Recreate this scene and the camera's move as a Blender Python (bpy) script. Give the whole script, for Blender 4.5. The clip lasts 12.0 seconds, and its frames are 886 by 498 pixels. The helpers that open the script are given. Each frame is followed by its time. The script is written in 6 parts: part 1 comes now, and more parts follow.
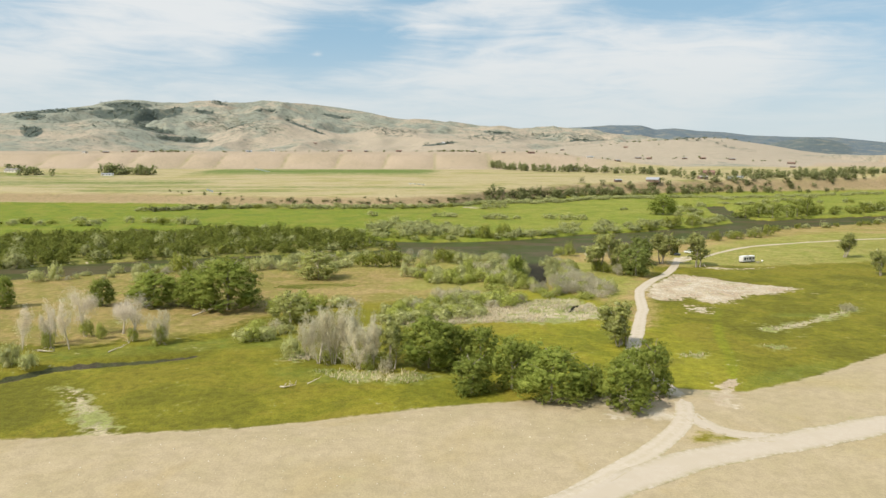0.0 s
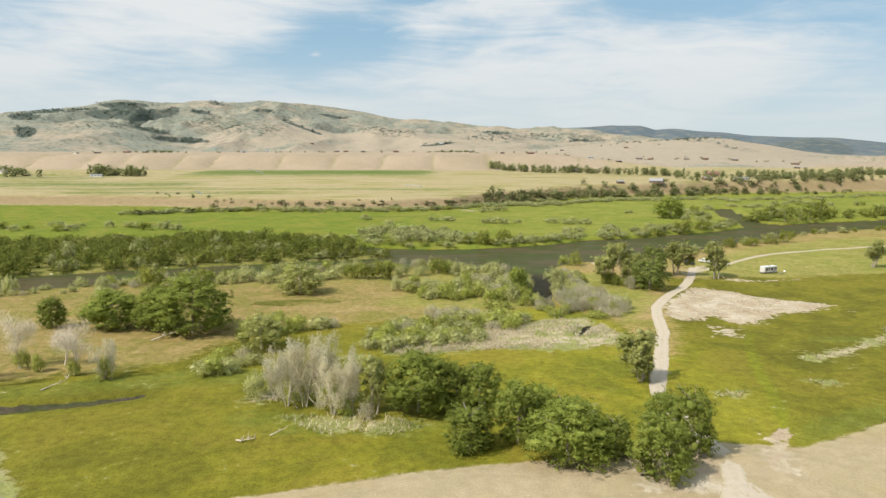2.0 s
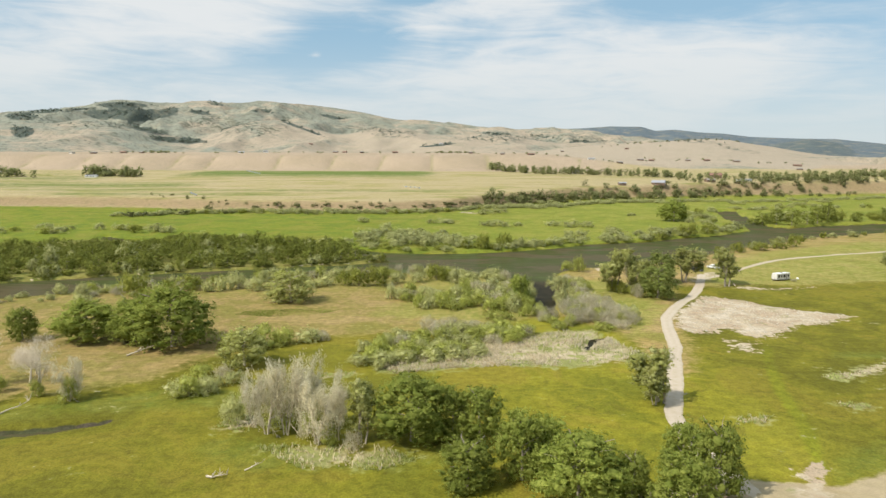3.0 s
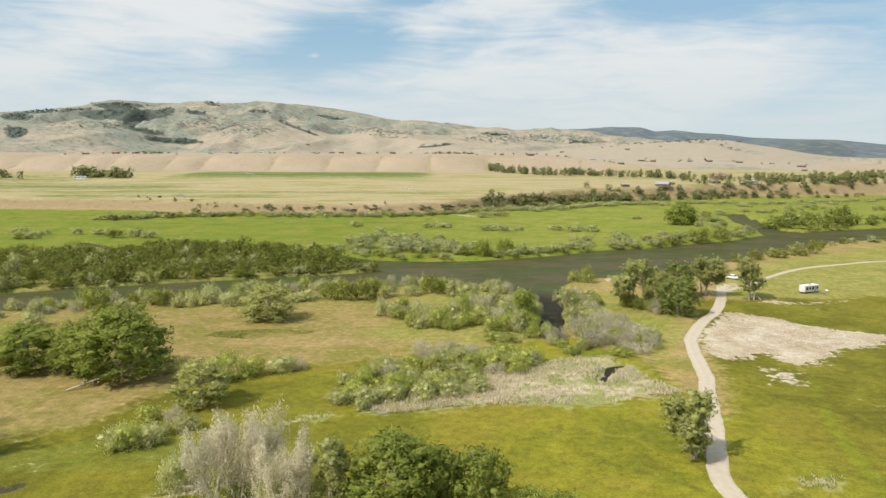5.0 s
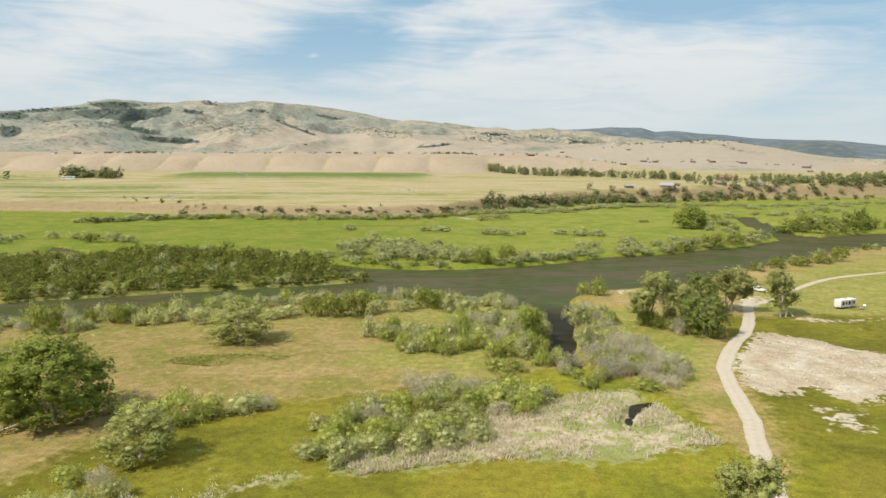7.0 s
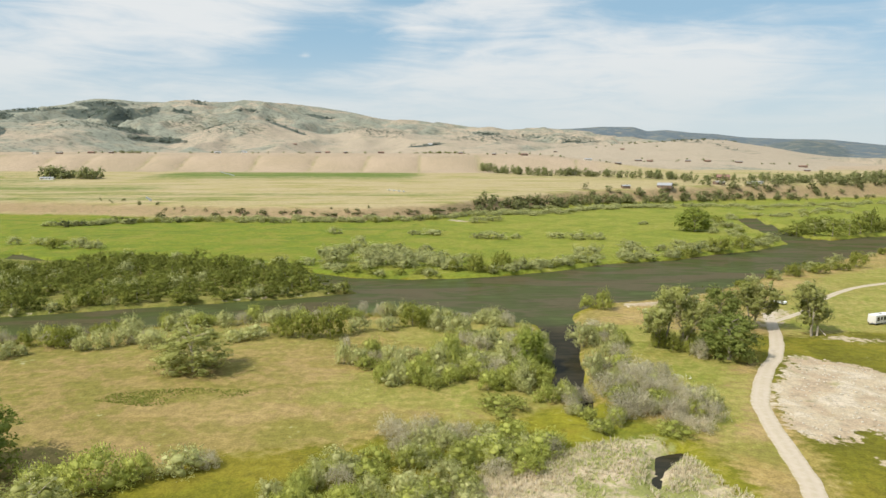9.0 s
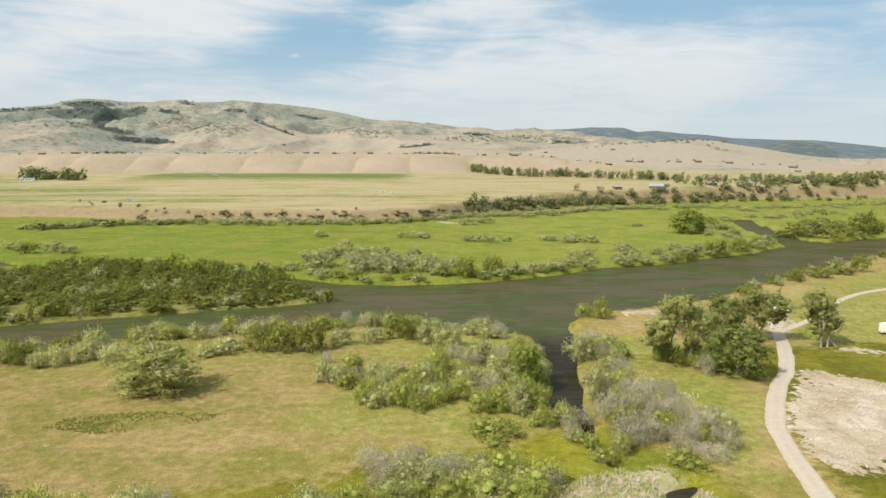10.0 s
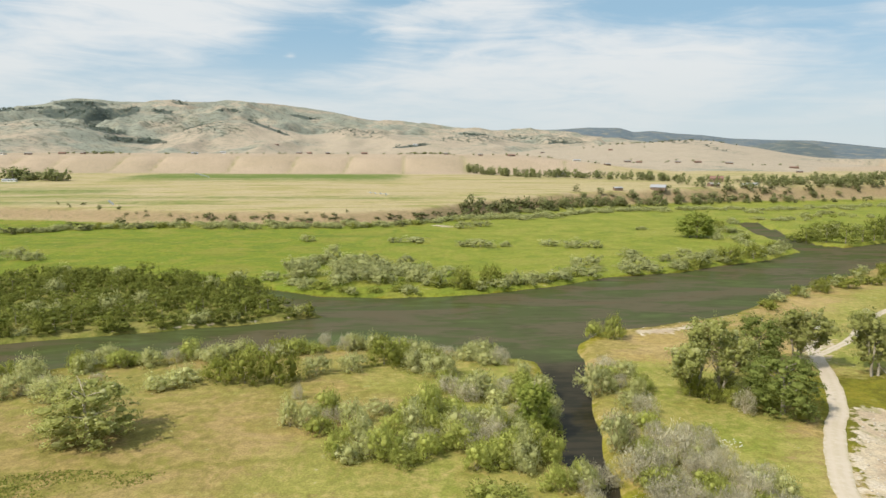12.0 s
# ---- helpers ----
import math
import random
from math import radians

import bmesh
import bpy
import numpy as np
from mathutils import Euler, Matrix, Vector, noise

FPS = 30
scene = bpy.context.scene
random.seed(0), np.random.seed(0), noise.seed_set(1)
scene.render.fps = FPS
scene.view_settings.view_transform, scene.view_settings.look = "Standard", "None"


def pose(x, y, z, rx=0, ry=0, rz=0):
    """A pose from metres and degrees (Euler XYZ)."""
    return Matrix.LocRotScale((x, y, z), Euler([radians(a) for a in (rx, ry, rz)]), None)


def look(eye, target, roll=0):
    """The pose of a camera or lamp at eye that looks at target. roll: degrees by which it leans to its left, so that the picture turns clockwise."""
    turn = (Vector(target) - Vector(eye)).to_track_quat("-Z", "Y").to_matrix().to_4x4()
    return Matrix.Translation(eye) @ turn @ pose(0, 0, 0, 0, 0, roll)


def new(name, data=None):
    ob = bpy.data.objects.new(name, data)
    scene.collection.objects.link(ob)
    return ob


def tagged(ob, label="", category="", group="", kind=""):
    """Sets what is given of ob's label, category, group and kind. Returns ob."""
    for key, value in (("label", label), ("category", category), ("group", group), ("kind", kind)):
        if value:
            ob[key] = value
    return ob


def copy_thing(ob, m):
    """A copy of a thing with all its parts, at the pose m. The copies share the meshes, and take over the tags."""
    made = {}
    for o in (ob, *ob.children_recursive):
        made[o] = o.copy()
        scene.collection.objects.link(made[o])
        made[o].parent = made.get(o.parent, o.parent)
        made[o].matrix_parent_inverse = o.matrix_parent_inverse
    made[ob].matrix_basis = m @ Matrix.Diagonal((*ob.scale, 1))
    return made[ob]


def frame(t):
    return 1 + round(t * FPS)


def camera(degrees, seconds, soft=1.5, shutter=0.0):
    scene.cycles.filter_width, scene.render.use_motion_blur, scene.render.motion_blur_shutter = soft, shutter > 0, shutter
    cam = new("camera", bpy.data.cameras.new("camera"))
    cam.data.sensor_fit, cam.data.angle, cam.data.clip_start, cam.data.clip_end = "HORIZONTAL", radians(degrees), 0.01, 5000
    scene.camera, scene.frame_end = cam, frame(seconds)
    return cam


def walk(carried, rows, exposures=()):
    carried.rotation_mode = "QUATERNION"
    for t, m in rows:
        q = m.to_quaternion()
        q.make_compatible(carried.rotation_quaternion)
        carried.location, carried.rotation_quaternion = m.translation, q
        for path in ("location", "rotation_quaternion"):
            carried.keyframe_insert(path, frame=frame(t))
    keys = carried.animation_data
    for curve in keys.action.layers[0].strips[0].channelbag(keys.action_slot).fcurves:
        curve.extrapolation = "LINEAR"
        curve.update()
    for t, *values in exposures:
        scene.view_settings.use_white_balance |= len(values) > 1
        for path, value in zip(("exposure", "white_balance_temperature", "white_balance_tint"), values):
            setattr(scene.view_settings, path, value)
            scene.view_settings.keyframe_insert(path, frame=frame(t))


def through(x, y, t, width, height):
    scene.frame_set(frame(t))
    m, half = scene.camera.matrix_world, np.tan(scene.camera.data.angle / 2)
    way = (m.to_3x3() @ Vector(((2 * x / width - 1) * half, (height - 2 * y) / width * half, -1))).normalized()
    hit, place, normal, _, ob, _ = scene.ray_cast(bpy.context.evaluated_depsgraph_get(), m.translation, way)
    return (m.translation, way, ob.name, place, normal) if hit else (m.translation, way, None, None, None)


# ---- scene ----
cam = camera(67.0, 12.0)
PATH = [
    (0, (1.783, 0.229, 46.003), (1.746, 2.212, 45.739), 0.1),
    (0.5, (2.015, 6.398, 46.132), (1.98, 8.381, 45.869), 0.1),
    (1, (2.196, 12.6, 46.316), (2.162, 14.583, 46.052), 0.1),
    (1.5, (2.359, 18.768, 46.54), (2.325, 20.75, 46.276), 0.1),
    (2, (2.583, 24.749, 46.728), (2.55, 26.731, 46.465), 0.1),
    (2.5, (2.798, 30.788, 46.932), (2.766, 32.77, 46.67), 0.1),
    (3, (3.032, 36.817, 47.1), (3.0, 38.8, 46.839), 0.2),
    (5, (3.577, 60.582, 47.306), (3.549, 62.565, 47.047), 0.2),
    (5.5, (3.628, 66.659, 47.298), (3.602, 68.642, 47.04), 0.2),
    (6, (3.71, 72.823, 47.299), (3.685, 74.807, 47.04), 0.2),
    (6.5, (3.887, 78.968, 47.299), (3.862, 80.951, 47.041), 0.3),
    (8.5, (4.931, 103.624, 47.267), (4.909, 105.607, 47.008), 0.2),
    (9, (5.187, 109.775, 47.302), (5.184, 111.759, 47.043), 0.2),
    (9.5, (5.481, 115.838, 47.332), (5.493, 117.821, 47.074), 0.2),
    (10, (5.842, 121.832, 47.353), (5.868, 123.815, 47.096), 0.2),
    (10.5, (6.165, 127.789, 47.36), (6.203, 129.772, 47.102), 0.2),
    (11, (6.453, 133.768, 47.337), (6.491, 135.751, 47.08), 0.2),
    (11.5, (6.771, 139.788, 47.364), (6.809, 141.771, 47.107), 0.2),
    (12, (7.076, 145.733, 47.397), (7.114, 147.716, 47.141), 0.2),
]
walk(cam, [(t, look(eye, target, roll)) for t, eye, target, roll in PATH], exposures=[(0, 0.26), (12, 0.26)])

# ---------------------------------------------------------------- sky and sun
SUN_WAY = Vector((0.84, 0.54, -1.08)).normalized()
sun = new("sun", bpy.data.lights.new("sun", "SUN"))
sun.data.energy, sun.data.angle, sun.data.color = 4.2, radians(0.6), (1.0, 0.945, 0.85)
sun.matrix_world = look((0, 0, 200), Vector((0, 0, 200)) + SUN_WAY)


class Nodes:
    """A short hand for building node trees."""

    def __init__(self, tree):
        self.tree = tree
        tree.nodes.clear()

    def add(self, kind, inputs=None, **settings):
        node = self.tree.nodes.new(kind)
        for key, value in settings.items():
            setattr(node, key, value)
        for key, value in (inputs or {}).items():
            self.put(node.inputs[key], value)
        return node

    def put(self, socket, value):
        if isinstance(value, bpy.types.NodeSocket):
            self.tree.links.new(value, socket)
        elif isinstance(value, tuple) and len(value) == 3 and socket.type == "RGBA":
            socket.default_value = (*value, 1)
        else:
            socket.default_value = value

    def math(self, how, a, b=0.0, clamp=False):
        node = self.add("ShaderNodeMath", {0: a, 1: b}, operation=how, use_clamp=clamp)
        return node.outputs[0]

    def mix(self, fac, a, b, blend="MIX"):
        node = self.add("ShaderNodeMix", data_type="RGBA", blend_type=blend)
        self.put(node.inputs[0], fac)
        self.put(node.inputs[6], a)
        self.put(node.inputs[7], b)
        return node.outputs[2]

    def ramp(self, value, low, high, a=0.0, b=1.0):
        return self.add("ShaderNodeMapRange", {0: value, 1: low, 2: high, 3: a, 4: b}, interpolation_type="SMOOTHSTEP").outputs[0]

    def noise(self, vector, scale, detail=3.0, rough=0.55, warp=0.0):
        return self.add("ShaderNodeTexNoise", {"Vector": vector, "Scale": scale, "Detail": detail, "Roughness": rough, "Distortion": warp}).outputs[0]

    def attribute(self, name):
        return self.add("ShaderNodeAttribute", attribute_name=name).outputs["Fac"]


world = bpy.data.worlds.new("world")
scene.world = world
world.use_nodes = True
w = Nodes(world.node_tree)
sky = w.add("ShaderNodeTexSky", sky_type="NISHITA", sun_disc=False, sun_elevation=math.asin(-SUN_WAY.z),
            sun_rotation=math.atan2(-SUN_WAY.x, -SUN_WAY.y), altitude=1500, air_density=1.0, dust_density=2.0, ozone_density=1.0)
way = w.add("ShaderNodeTexCoord").outputs["Generated"]
xyz = w.add("ShaderNodeSeparateXYZ", {0: way})
tilted = w.add("ShaderNodeMapping", {"Vector": way, "Rotation": (0, radians(-9), 0), "Scale": (1.0, 0.6, 3.2), "Location": (0.3, 0.1, 0.55)}).outputs[0]
veil = w.noise(tilted, 2.3, 6.0, 0.55, 0.35)
wisps = w.noise(w.add("ShaderNodeMapping", {"Vector": tilted, "Rotation": (0, radians(-12), 0), "Scale": (1.0, 1.0, 2.2)}).outputs[0], 6.5, 6.0, 0.62, 0.9)


def sky_mass(east, up, wide, tall, lean):
    """A soft oval in the sky, 1 in its middle: a bank of cloud, or a gap between banks."""
    c, s = math.cos(radians(lean)), math.sin(radians(lean))
    dx, dz = w.math("SUBTRACT", xyz.outputs[0], math.sin(radians(east))), w.math("SUBTRACT", xyz.outputs[2], math.sin(radians(up)))
    a = w.math("DIVIDE", w.math("ADD", w.math("MULTIPLY", dx, c), w.math("MULTIPLY", dz, s)), math.sin(radians(wide)))
    b = w.math("DIVIDE", w.math("SUBTRACT", w.math("MULTIPLY", dz, c), w.math("MULTIPLY", dx, s)), math.sin(radians(tall)))
    far = w.math("ADD", w.math("MULTIPLY", a, a), w.math("MULTIPLY", b, b))
    return w.math("EXPONENT", w.math("MULTIPLY", far, -1.0))


cover = w.math("ADD", w.math("MULTIPLY", veil, 1.0), w.math("MULTIPLY", wisps, 0.44))
for east, up, wide, tall, lean, much in ((-20.5, 10.2, 9.5, 3.6, 4, 0.16), (13, 7.6, 19, 3.4, 5, 0.14), (2, 12.2, 7, 1.1, 4, 0.16), (-9.5, 9.2, 7.5, 2.6, 24, -0.22), (24, 6.2, 12, 3.0, 2, 0.12), (-11.3, 8.5, 0.5, 0.24, 0, 0.20),
                                         (27, 12.3, 9, 1.2, -3, -0.20), (-4, 12.9, 3.5, 1.0, 14, -0.12)):
    cover = w.math("ADD", cover, w.math("MULTIPLY", sky_mass(east, up, wide, tall, lean), much))
cover = w.ramp(cover, 0.55, 0.91, 0.05, 0.95)
haze = w.ramp(xyz.outputs[2], 0.19, 0.0, 0.0, 0.9)
blue = w.mix(0.7, sky.outputs[0], (2.7, 4.6, 5.9))
# unseen clouds overhead are made brighter, as added fill light
shine = w.ramp(xyz.outputs[2], 0.25, 0.75, 1.0, 1.4)
cloudy = w.mix(cover, blue, w.mix(1.0, (6.7, 6.9, 6.95), w.add("ShaderNodeCombineColor", {0: shine, 1: shine, 2: shine}).outputs[0], "MULTIPLY"))
cloudy = w.mix(haze, cloudy, (5.5, 6.05, 6.15))
back = w.add("ShaderNodeBackground", {"Color": cloudy, "Strength": 0.10})
w.add("ShaderNodeOutputWorld", {"Surface": back.outputs[0]})

# ---------------------------------------------------------------- the lie of the land
def value_noise(x, y, seed=0):
    """Smooth noise in 0..1 over the plan, one cell a unit."""
    xi, yi = np.floor(x).astype(np.int64), np.floor(y).astype(np.int64)
    u, v = x - xi, y - yi
    u, v = u * u * (3 - 2 * u), v * v * (3 - 2 * v)

    def corner(a, b):
        n = (a * 374761393 + b * 668265263 + seed * 982451653) & 0x7FFFFFFF
        n = ((n ^ (n >> 13)) * 1274126177) & 0x7FFFFFFF
        return ((n ^ (n >> 16)) & 0xFFFF) / 65535.0

    low = corner(xi, yi) * (1 - u) + corner(xi + 1, yi) * u
    high = corner(xi, yi + 1) * (1 - u) + corner(xi + 1, yi + 1) * u
    return low * (1 - v) + high * v


def fbm(x, y, size, octaves=4, seed=0):
    total, amp, norm = 0.0, 1.0, 0.0
    for k in range(octaves):
        total = total + amp * value_noise(x / size * 2**k + 17.3 * k, y / size * 2**k - 9.1 * k, seed + k)
        norm += amp
        amp *= 0.5
    return total / norm


def step(a, b, v):
    s = np.clip((v - a) / (b - a), 0, 1)
    return s * s * (3 - 2 * s)


def line_distance(x, y, line, widths=None):
    """Metres to a line of plan points; less the half width given at each point."""
    best = np.full(np.shape(x), 1e9)
    for k in range(len(line) - 1):
        (ax, ay), (bx, by) = line[k], line[k + 1]
        dx, dy = bx - ax, by - ay
        s = np.clip(((x - ax) * dx + (y - ay) * dy) / (dx * dx + dy * dy), 0, 1)
        d = np.hypot(x - ax - s * dx, y - ay - s * dy)
        if widths:
            d = d - (widths[k] * (1 - s) + widths[k + 1] * s)
        best = np.minimum(best, d)
    return best


def area_distance(x, y, ring):
    """Metres to the edge of a plan area: negative inside."""
    inside = np.zeros(np.shape(x), bool)
    for (ax, ay), (bx, by) in zip(ring, ring[1:] + ring[:1]):
        if ay != by:
            inside ^= ((ay > y) != (by > y)) & (x < ax + (y - ay) / (by - ay) * (bx - ax))
    d = line_distance(x, y, ring + ring[:1])
    return np.where(inside, -d, d)


SOUTH_BANK = [(-900, -60), (-420, 150), (-230, 225), (-158, 258), (-90, 294), (-66, 306), (-34, 315), (-11, 320), (13, 313), (34, 303),
              (44.5, 306), (47, 321), (56, 333), (72, 338), (103, 354), (143, 391), (164, 409), (228, 461), (325, 507), (450, 560), (900, 660)]
NORTH_BANK = [(900, 730), (450, 612), (318, 560), (287, 549), (246, 528), (238, 540), (250, 590), (262, 640), (276, 690), (256, 688),
              (242, 640), (228, 590), (221, 540), (211, 509), (175, 476), (148, 461), (118, 440), (84, 428), (61, 409), (28, 391)]
ISLAND_BANK = [(11, 386), (-9, 383), (-32, 386), (-60, 403), (-50, 385), (-40, 366), (-27, 354), (-47, 344), (-92, 328), (-140, 310),
               (-155, 302), (-230, 266), (-420, 195), (-900, -10)]
RIVER = SOUTH_BANK + NORTH_BANK + ISLAND_BANK
BACK_CHANNEL = [(-55, 395), (-75, 412), (-120, 422), (-165, 424), (-190, 430), (-206, 438), (-214, 450)]
BACK_WIDTHS = [4, 3, 2.2, 2.2, 3, 6.5, 3]
SIDE_CHANNEL = [(39, 308), (38.5, 300), (36.5, 283), (34.7, 265), (32.5, 251), (33.5, 242), (33, 232), (35, 223)]
SIDE_WIDTHS = [6, 5.4, 4.7, 3.6, 3.6, 2.4, 1.0, 0.2]
POND = [(36.9, 203), (37.6, 206), (39.2, 210), (41.6, 214.2), (45.6, 216.8)]
POND_WIDTHS = [0.2, 0.7, 0.5, 1.3, 0.2]
DITCH = [(-130, 98), (-108, 121), (-94, 134), (-87, 142.5), (-76, 146.5), (-67, 149.5), (-60, 153)]
DITCH_WIDTHS = [2.6, 2.6, 2.5, 2.4, 2.3, 1.9, 1.0]
TERRACE = [(-2500, 700), (-600, 690), (-325, 668), (-228, 648), (-141, 638), (-58, 634), (0, 660), (40, 715), (156, 830), (250, 866),
           (340, 905), (540, 965), (900, 1040), (2500, 1400)]
# skylines of the hills: bearing in degrees from north (east positive) and rise in degrees, as seen from the valley
RIDGE = [(-44, 2.6), (-36, 3.0), (-31.4, 3.44), (-29.4, 3.8), (-28.7, 3.91), (-28, 4.14), (-26.9, 4.39), (-25.4, 4.45), (-24.3, 4.42), (-22, 4.43), (-20.4, 4.61),
         (-19.7, 4.55), (-18.6, 4.42), (-16.3, 4.62), (-12.8, 4.58), (-10.2, 4.37), (-8.4, 4.13), (-7.2, 3.92), (-5.6, 3.53), (-2.8, 3.19), (-0.5, 2.97),
         (1.8, 2.75), (5.1, 2.57), (8.8, 2.52), (13.4, 2.01), (19.9, 1.31), (33.8, 0.04)]
BLUE = [(-8, 0.8), (-2.9, 2.0), (0, 2.61), (1.8, 2.8), (5.6, 2.58), (8.6, 2.62), (11.1, 2.75), (12.9, 2.87), (15.4, 2.81), (16.5, 2.48), (18, 2.56),
        (19.9, 2.32), (21.6, 2.21), (23.6, 1.93), (26.7, 1.77), (29.3, 1.7), (31.5, 1.43), (33.8, 1.13), (42, 0.7)]
NEAR_BLUE = [(19, -0.4), (23.6, 1.2), (25.6, 1.45), (27.8, 1.72), (29.3, 1.46), (31.5, 0.91), (33.8, 0.59), (42, 0.2)]
DOME = [(2, 0.1), (6.5, 0.77), (9.2, 1.14), (12.8, 1.41), (15, 1.53), (17.2, 1.61), (18.8, 1.74), (20.5, 1.81), (22.3, 1.71), (23.3, 1.49), (25.3, 1.18),
        (27.6, 0.72), (30.5, 0.31), (33.5, 0.04), (44, -0.2)]
FOOT = [(-44, 2.2), (-31.2, 2.62), (-29.9, 2.86), (-28.9, 3.09), (-27.7, 2.93), (-26.1, 2.54), (-24.2, 2.09), (-22.7, 1.75), (-21.6, 1.55), (-20.4, 2.0),
        (-18.3, 2.73), (-16.6, 3.15), (-14.9, 3.27), (-13.2, 3.04), (-11.9, 2.57), (-10.1, 2.15), (-8.8, 2.25), (-6.5, 2.73), (-4.7, 2.38), (-1.9, 2.22),
        (0.9, 2.23), (4.6, 2.1), (6.5, 1.78), (9.3, 1.41), (12.9, 1.05), (33.7, -0.35), (44, -0.4)]
DRIVEWAY = [(13.5, 82.2), (20.3, 88.6), (27, 95.1), (34.4, 102.5), (41.2, 112), (44.2, 120), (45.4, 129), (44.3, 143), (44.5, 157), (46.9, 165), (50.6, 176), (57, 196),
            (60.4, 206), (63.6, 221), (67.6, 236), (73, 247.5), (80, 260), (87, 270), (95, 286), (103, 305), (108, 318)]
LANE = [(-285, -62), (-170, -8), (-60, 41), (-20, 61), (4, 75), (16.4, 83.4), (25.4, 89.6), (35.5, 95.9), (45.6, 100.2), (56, 104), (67.6, 108.6), (77, 112.4), (120, 127), (220, 160), (500, 250)]
LINK = [(43.4, 115.5), (44.6, 111), (47.2, 107.6), (51.4, 106), (57, 105.4)]
TRACK = [(103, 306), (112, 313), (122, 322), (137, 339.5), (163, 362.5), (194, 378.5), (212, 386), (260, 402), (400, 440)]


def roads_distance(x, y):
    far = np.minimum(line_distance(x, y, DRIVEWAY) - 2.2, line_distance(x, y, LANE) - 2.9)
    return np.minimum(far, np.minimum(line_distance(x, y, TRACK) - 1.3, line_distance(x, y, LINK) - 1.6))


SPOIL = [(68, 226), (75, 246), (91, 269), (99, 267), (108, 254), (126, 241), (104, 228), (92, 216), (83, 219), (70, 218)]
EYE_X, EYE_Y, EYE_Z = 4.0, 73.0, 47.0


def hill(r, az, skyline, start, crest, foot_z):
    rise = np.interp(az, [a for a, _ in skyline], [b for _, b in skyline])
    top = EYE_Z + np.tan(np.radians(rise)) * crest
    s = np.clip((r - start) / (crest - start), 0, 1)
    return np.where(r < crest, foot_z + (top - foot_z) * (0.35 * s + 0.65 * s * s * (3 - 2 * s)), top - (r - crest) * 0.10)


def gully_at(x, y):
    """0 in the gullies of the bluff, 1 on its spurs."""
    return np.abs(np.sin(x * 0.031 + 6.0 * fbm(x, y * 0.2, 260, 3, 31))) ** 0.40


def height(x, y):
    """The ground's height."""
    x, y = np.asarray(x, float), np.asarray(y, float)
    lane = roads_distance(x, y)
    rut = step(0.5, 4.0, lane)
    near = 0.35 * (fbm(x, y, 22, 3, 5) - 0.5) + 0.18 * rut * (fbm(x, y, 4, 2, 8) - 0.5)
    z = near + 0.006 * np.clip(y - 430, 0, 400)
    # the dry bench in the foreground stands a little over the wet meadow
    edge = np.interp(x, [-400, -75, -36, 1, 24, 46, 60, 72, 90, 106, 200], [101, 103.5, 109.5, 121.2, 126.5, 132.2, 130, 136.2, 147.5, 158.5, 215])
    z = z + 1.1 * step(3, -9, y - edge)
    z = z + 0.9 * step(2, -5, area_distance(x, y, SPOIL)) * (fbm(x, y, 11, 4, 12) - 0.42)
    # the far terrace, its bluff and the slopes behind it
    d = y - np.interp(x, [a for a, _ in TERRACE], [b for _, b in TERRACE]) + 14 * (fbm(x, y, 70, 3, 3) - 0.5)
    plain = 10 + 0.036 * (np.minimum(y, 1500) - 650) + 1.6 * (fbm(x, y, 160, 3, 9) - 0.5) * step(0, 200, d)
    s = step(-4, 26, d)
    z = z * (1 - s) + plain * s
    r, az = np.hypot(x - EYE_X, y - EYE_Y), np.degrees(np.arctan2(x - EYE_X, y - EYE_Y))
    gully = 1 - (1 - gully_at(x, y)) * step(170, 30, x)
    bluff = step(0, 95, y - 1200 - 30 * (1 - gully) - 60 * (fbm(x, x * 0, 600, 2, 7) - 0.5)) * step(440, 150, x)
    z = z + bluff * 23
    back = step(1330, 1800, y)
    z = z + back * (np.clip(y - 1330, 0, 900) * 0.006)
    warp = 240 * (fbm(x, y, 700, 3, 40) - 0.5)
    spurs = 1 - np.abs(2 * fbm((x + warp) * 1.0, (y + warp) * 0.45, 330, 4, 52) - 1)
    rough = fbm(x, y, 240, 5, 66)
    layer = np.zeros(np.shape(z))
    for number, (skyline, start, crest, amp) in enumerate(((DOME, 1120, 2450, 12), (FOOT, 1950, 3050, 55), (RIDGE, 2500, 4300, 150), (BLUE, 3300, 4720, 70), (NEAR_BLUE, 3300, 4300, 40)), 1):
        h = hill(r, az, skyline, start, crest, 26.0 if number == 1 else 60.0)
        s = np.clip((r - start) / (crest - start), 0, 1)
        mid = 4 * s * (1 - s) * (s < 1) * (1 - 0.6 * s)
        h = h + mid * amp * (1 - 0.9 * step(13, 21, az)) * ((spurs - 0.66) * 1.5 + (rough - 0.5) * 0.7 + (fbm(x, y, 95, 3, 88) - 0.5) * 0.22)
        over = (r > start) & (h > z)
        z, layer = np.where(over, h, z), np.where(over, number, layer)
    # water courses
    wobble = 1.6 * (fbm(x, y, 9, 3, 21) - 0.5)
    wet = np.minimum(area_distance(x, y, RIVER), line_distance(x, y, BACK_CHANNEL, BACK_WIDTHS))
    wet = np.minimum(wet, line_distance(x, y, SIDE_CHANNEL, SIDE_WIDTHS))
    wet = np.minimum(wet, line_distance(x, y, POND, POND_WIDTHS))
    wet = wet + wobble
    bed = -1.75 - 1.1 * step(0, -14, wet) + 0.25 * (fbm(x, y, 12, 3, 77) - 0.5)
    s = step(2.2, -1.2, wet) * (y < 720)
    z = z * (1 - s) + bed * s
    z = z - 0.16 * step(0.6, -0.5, lane)
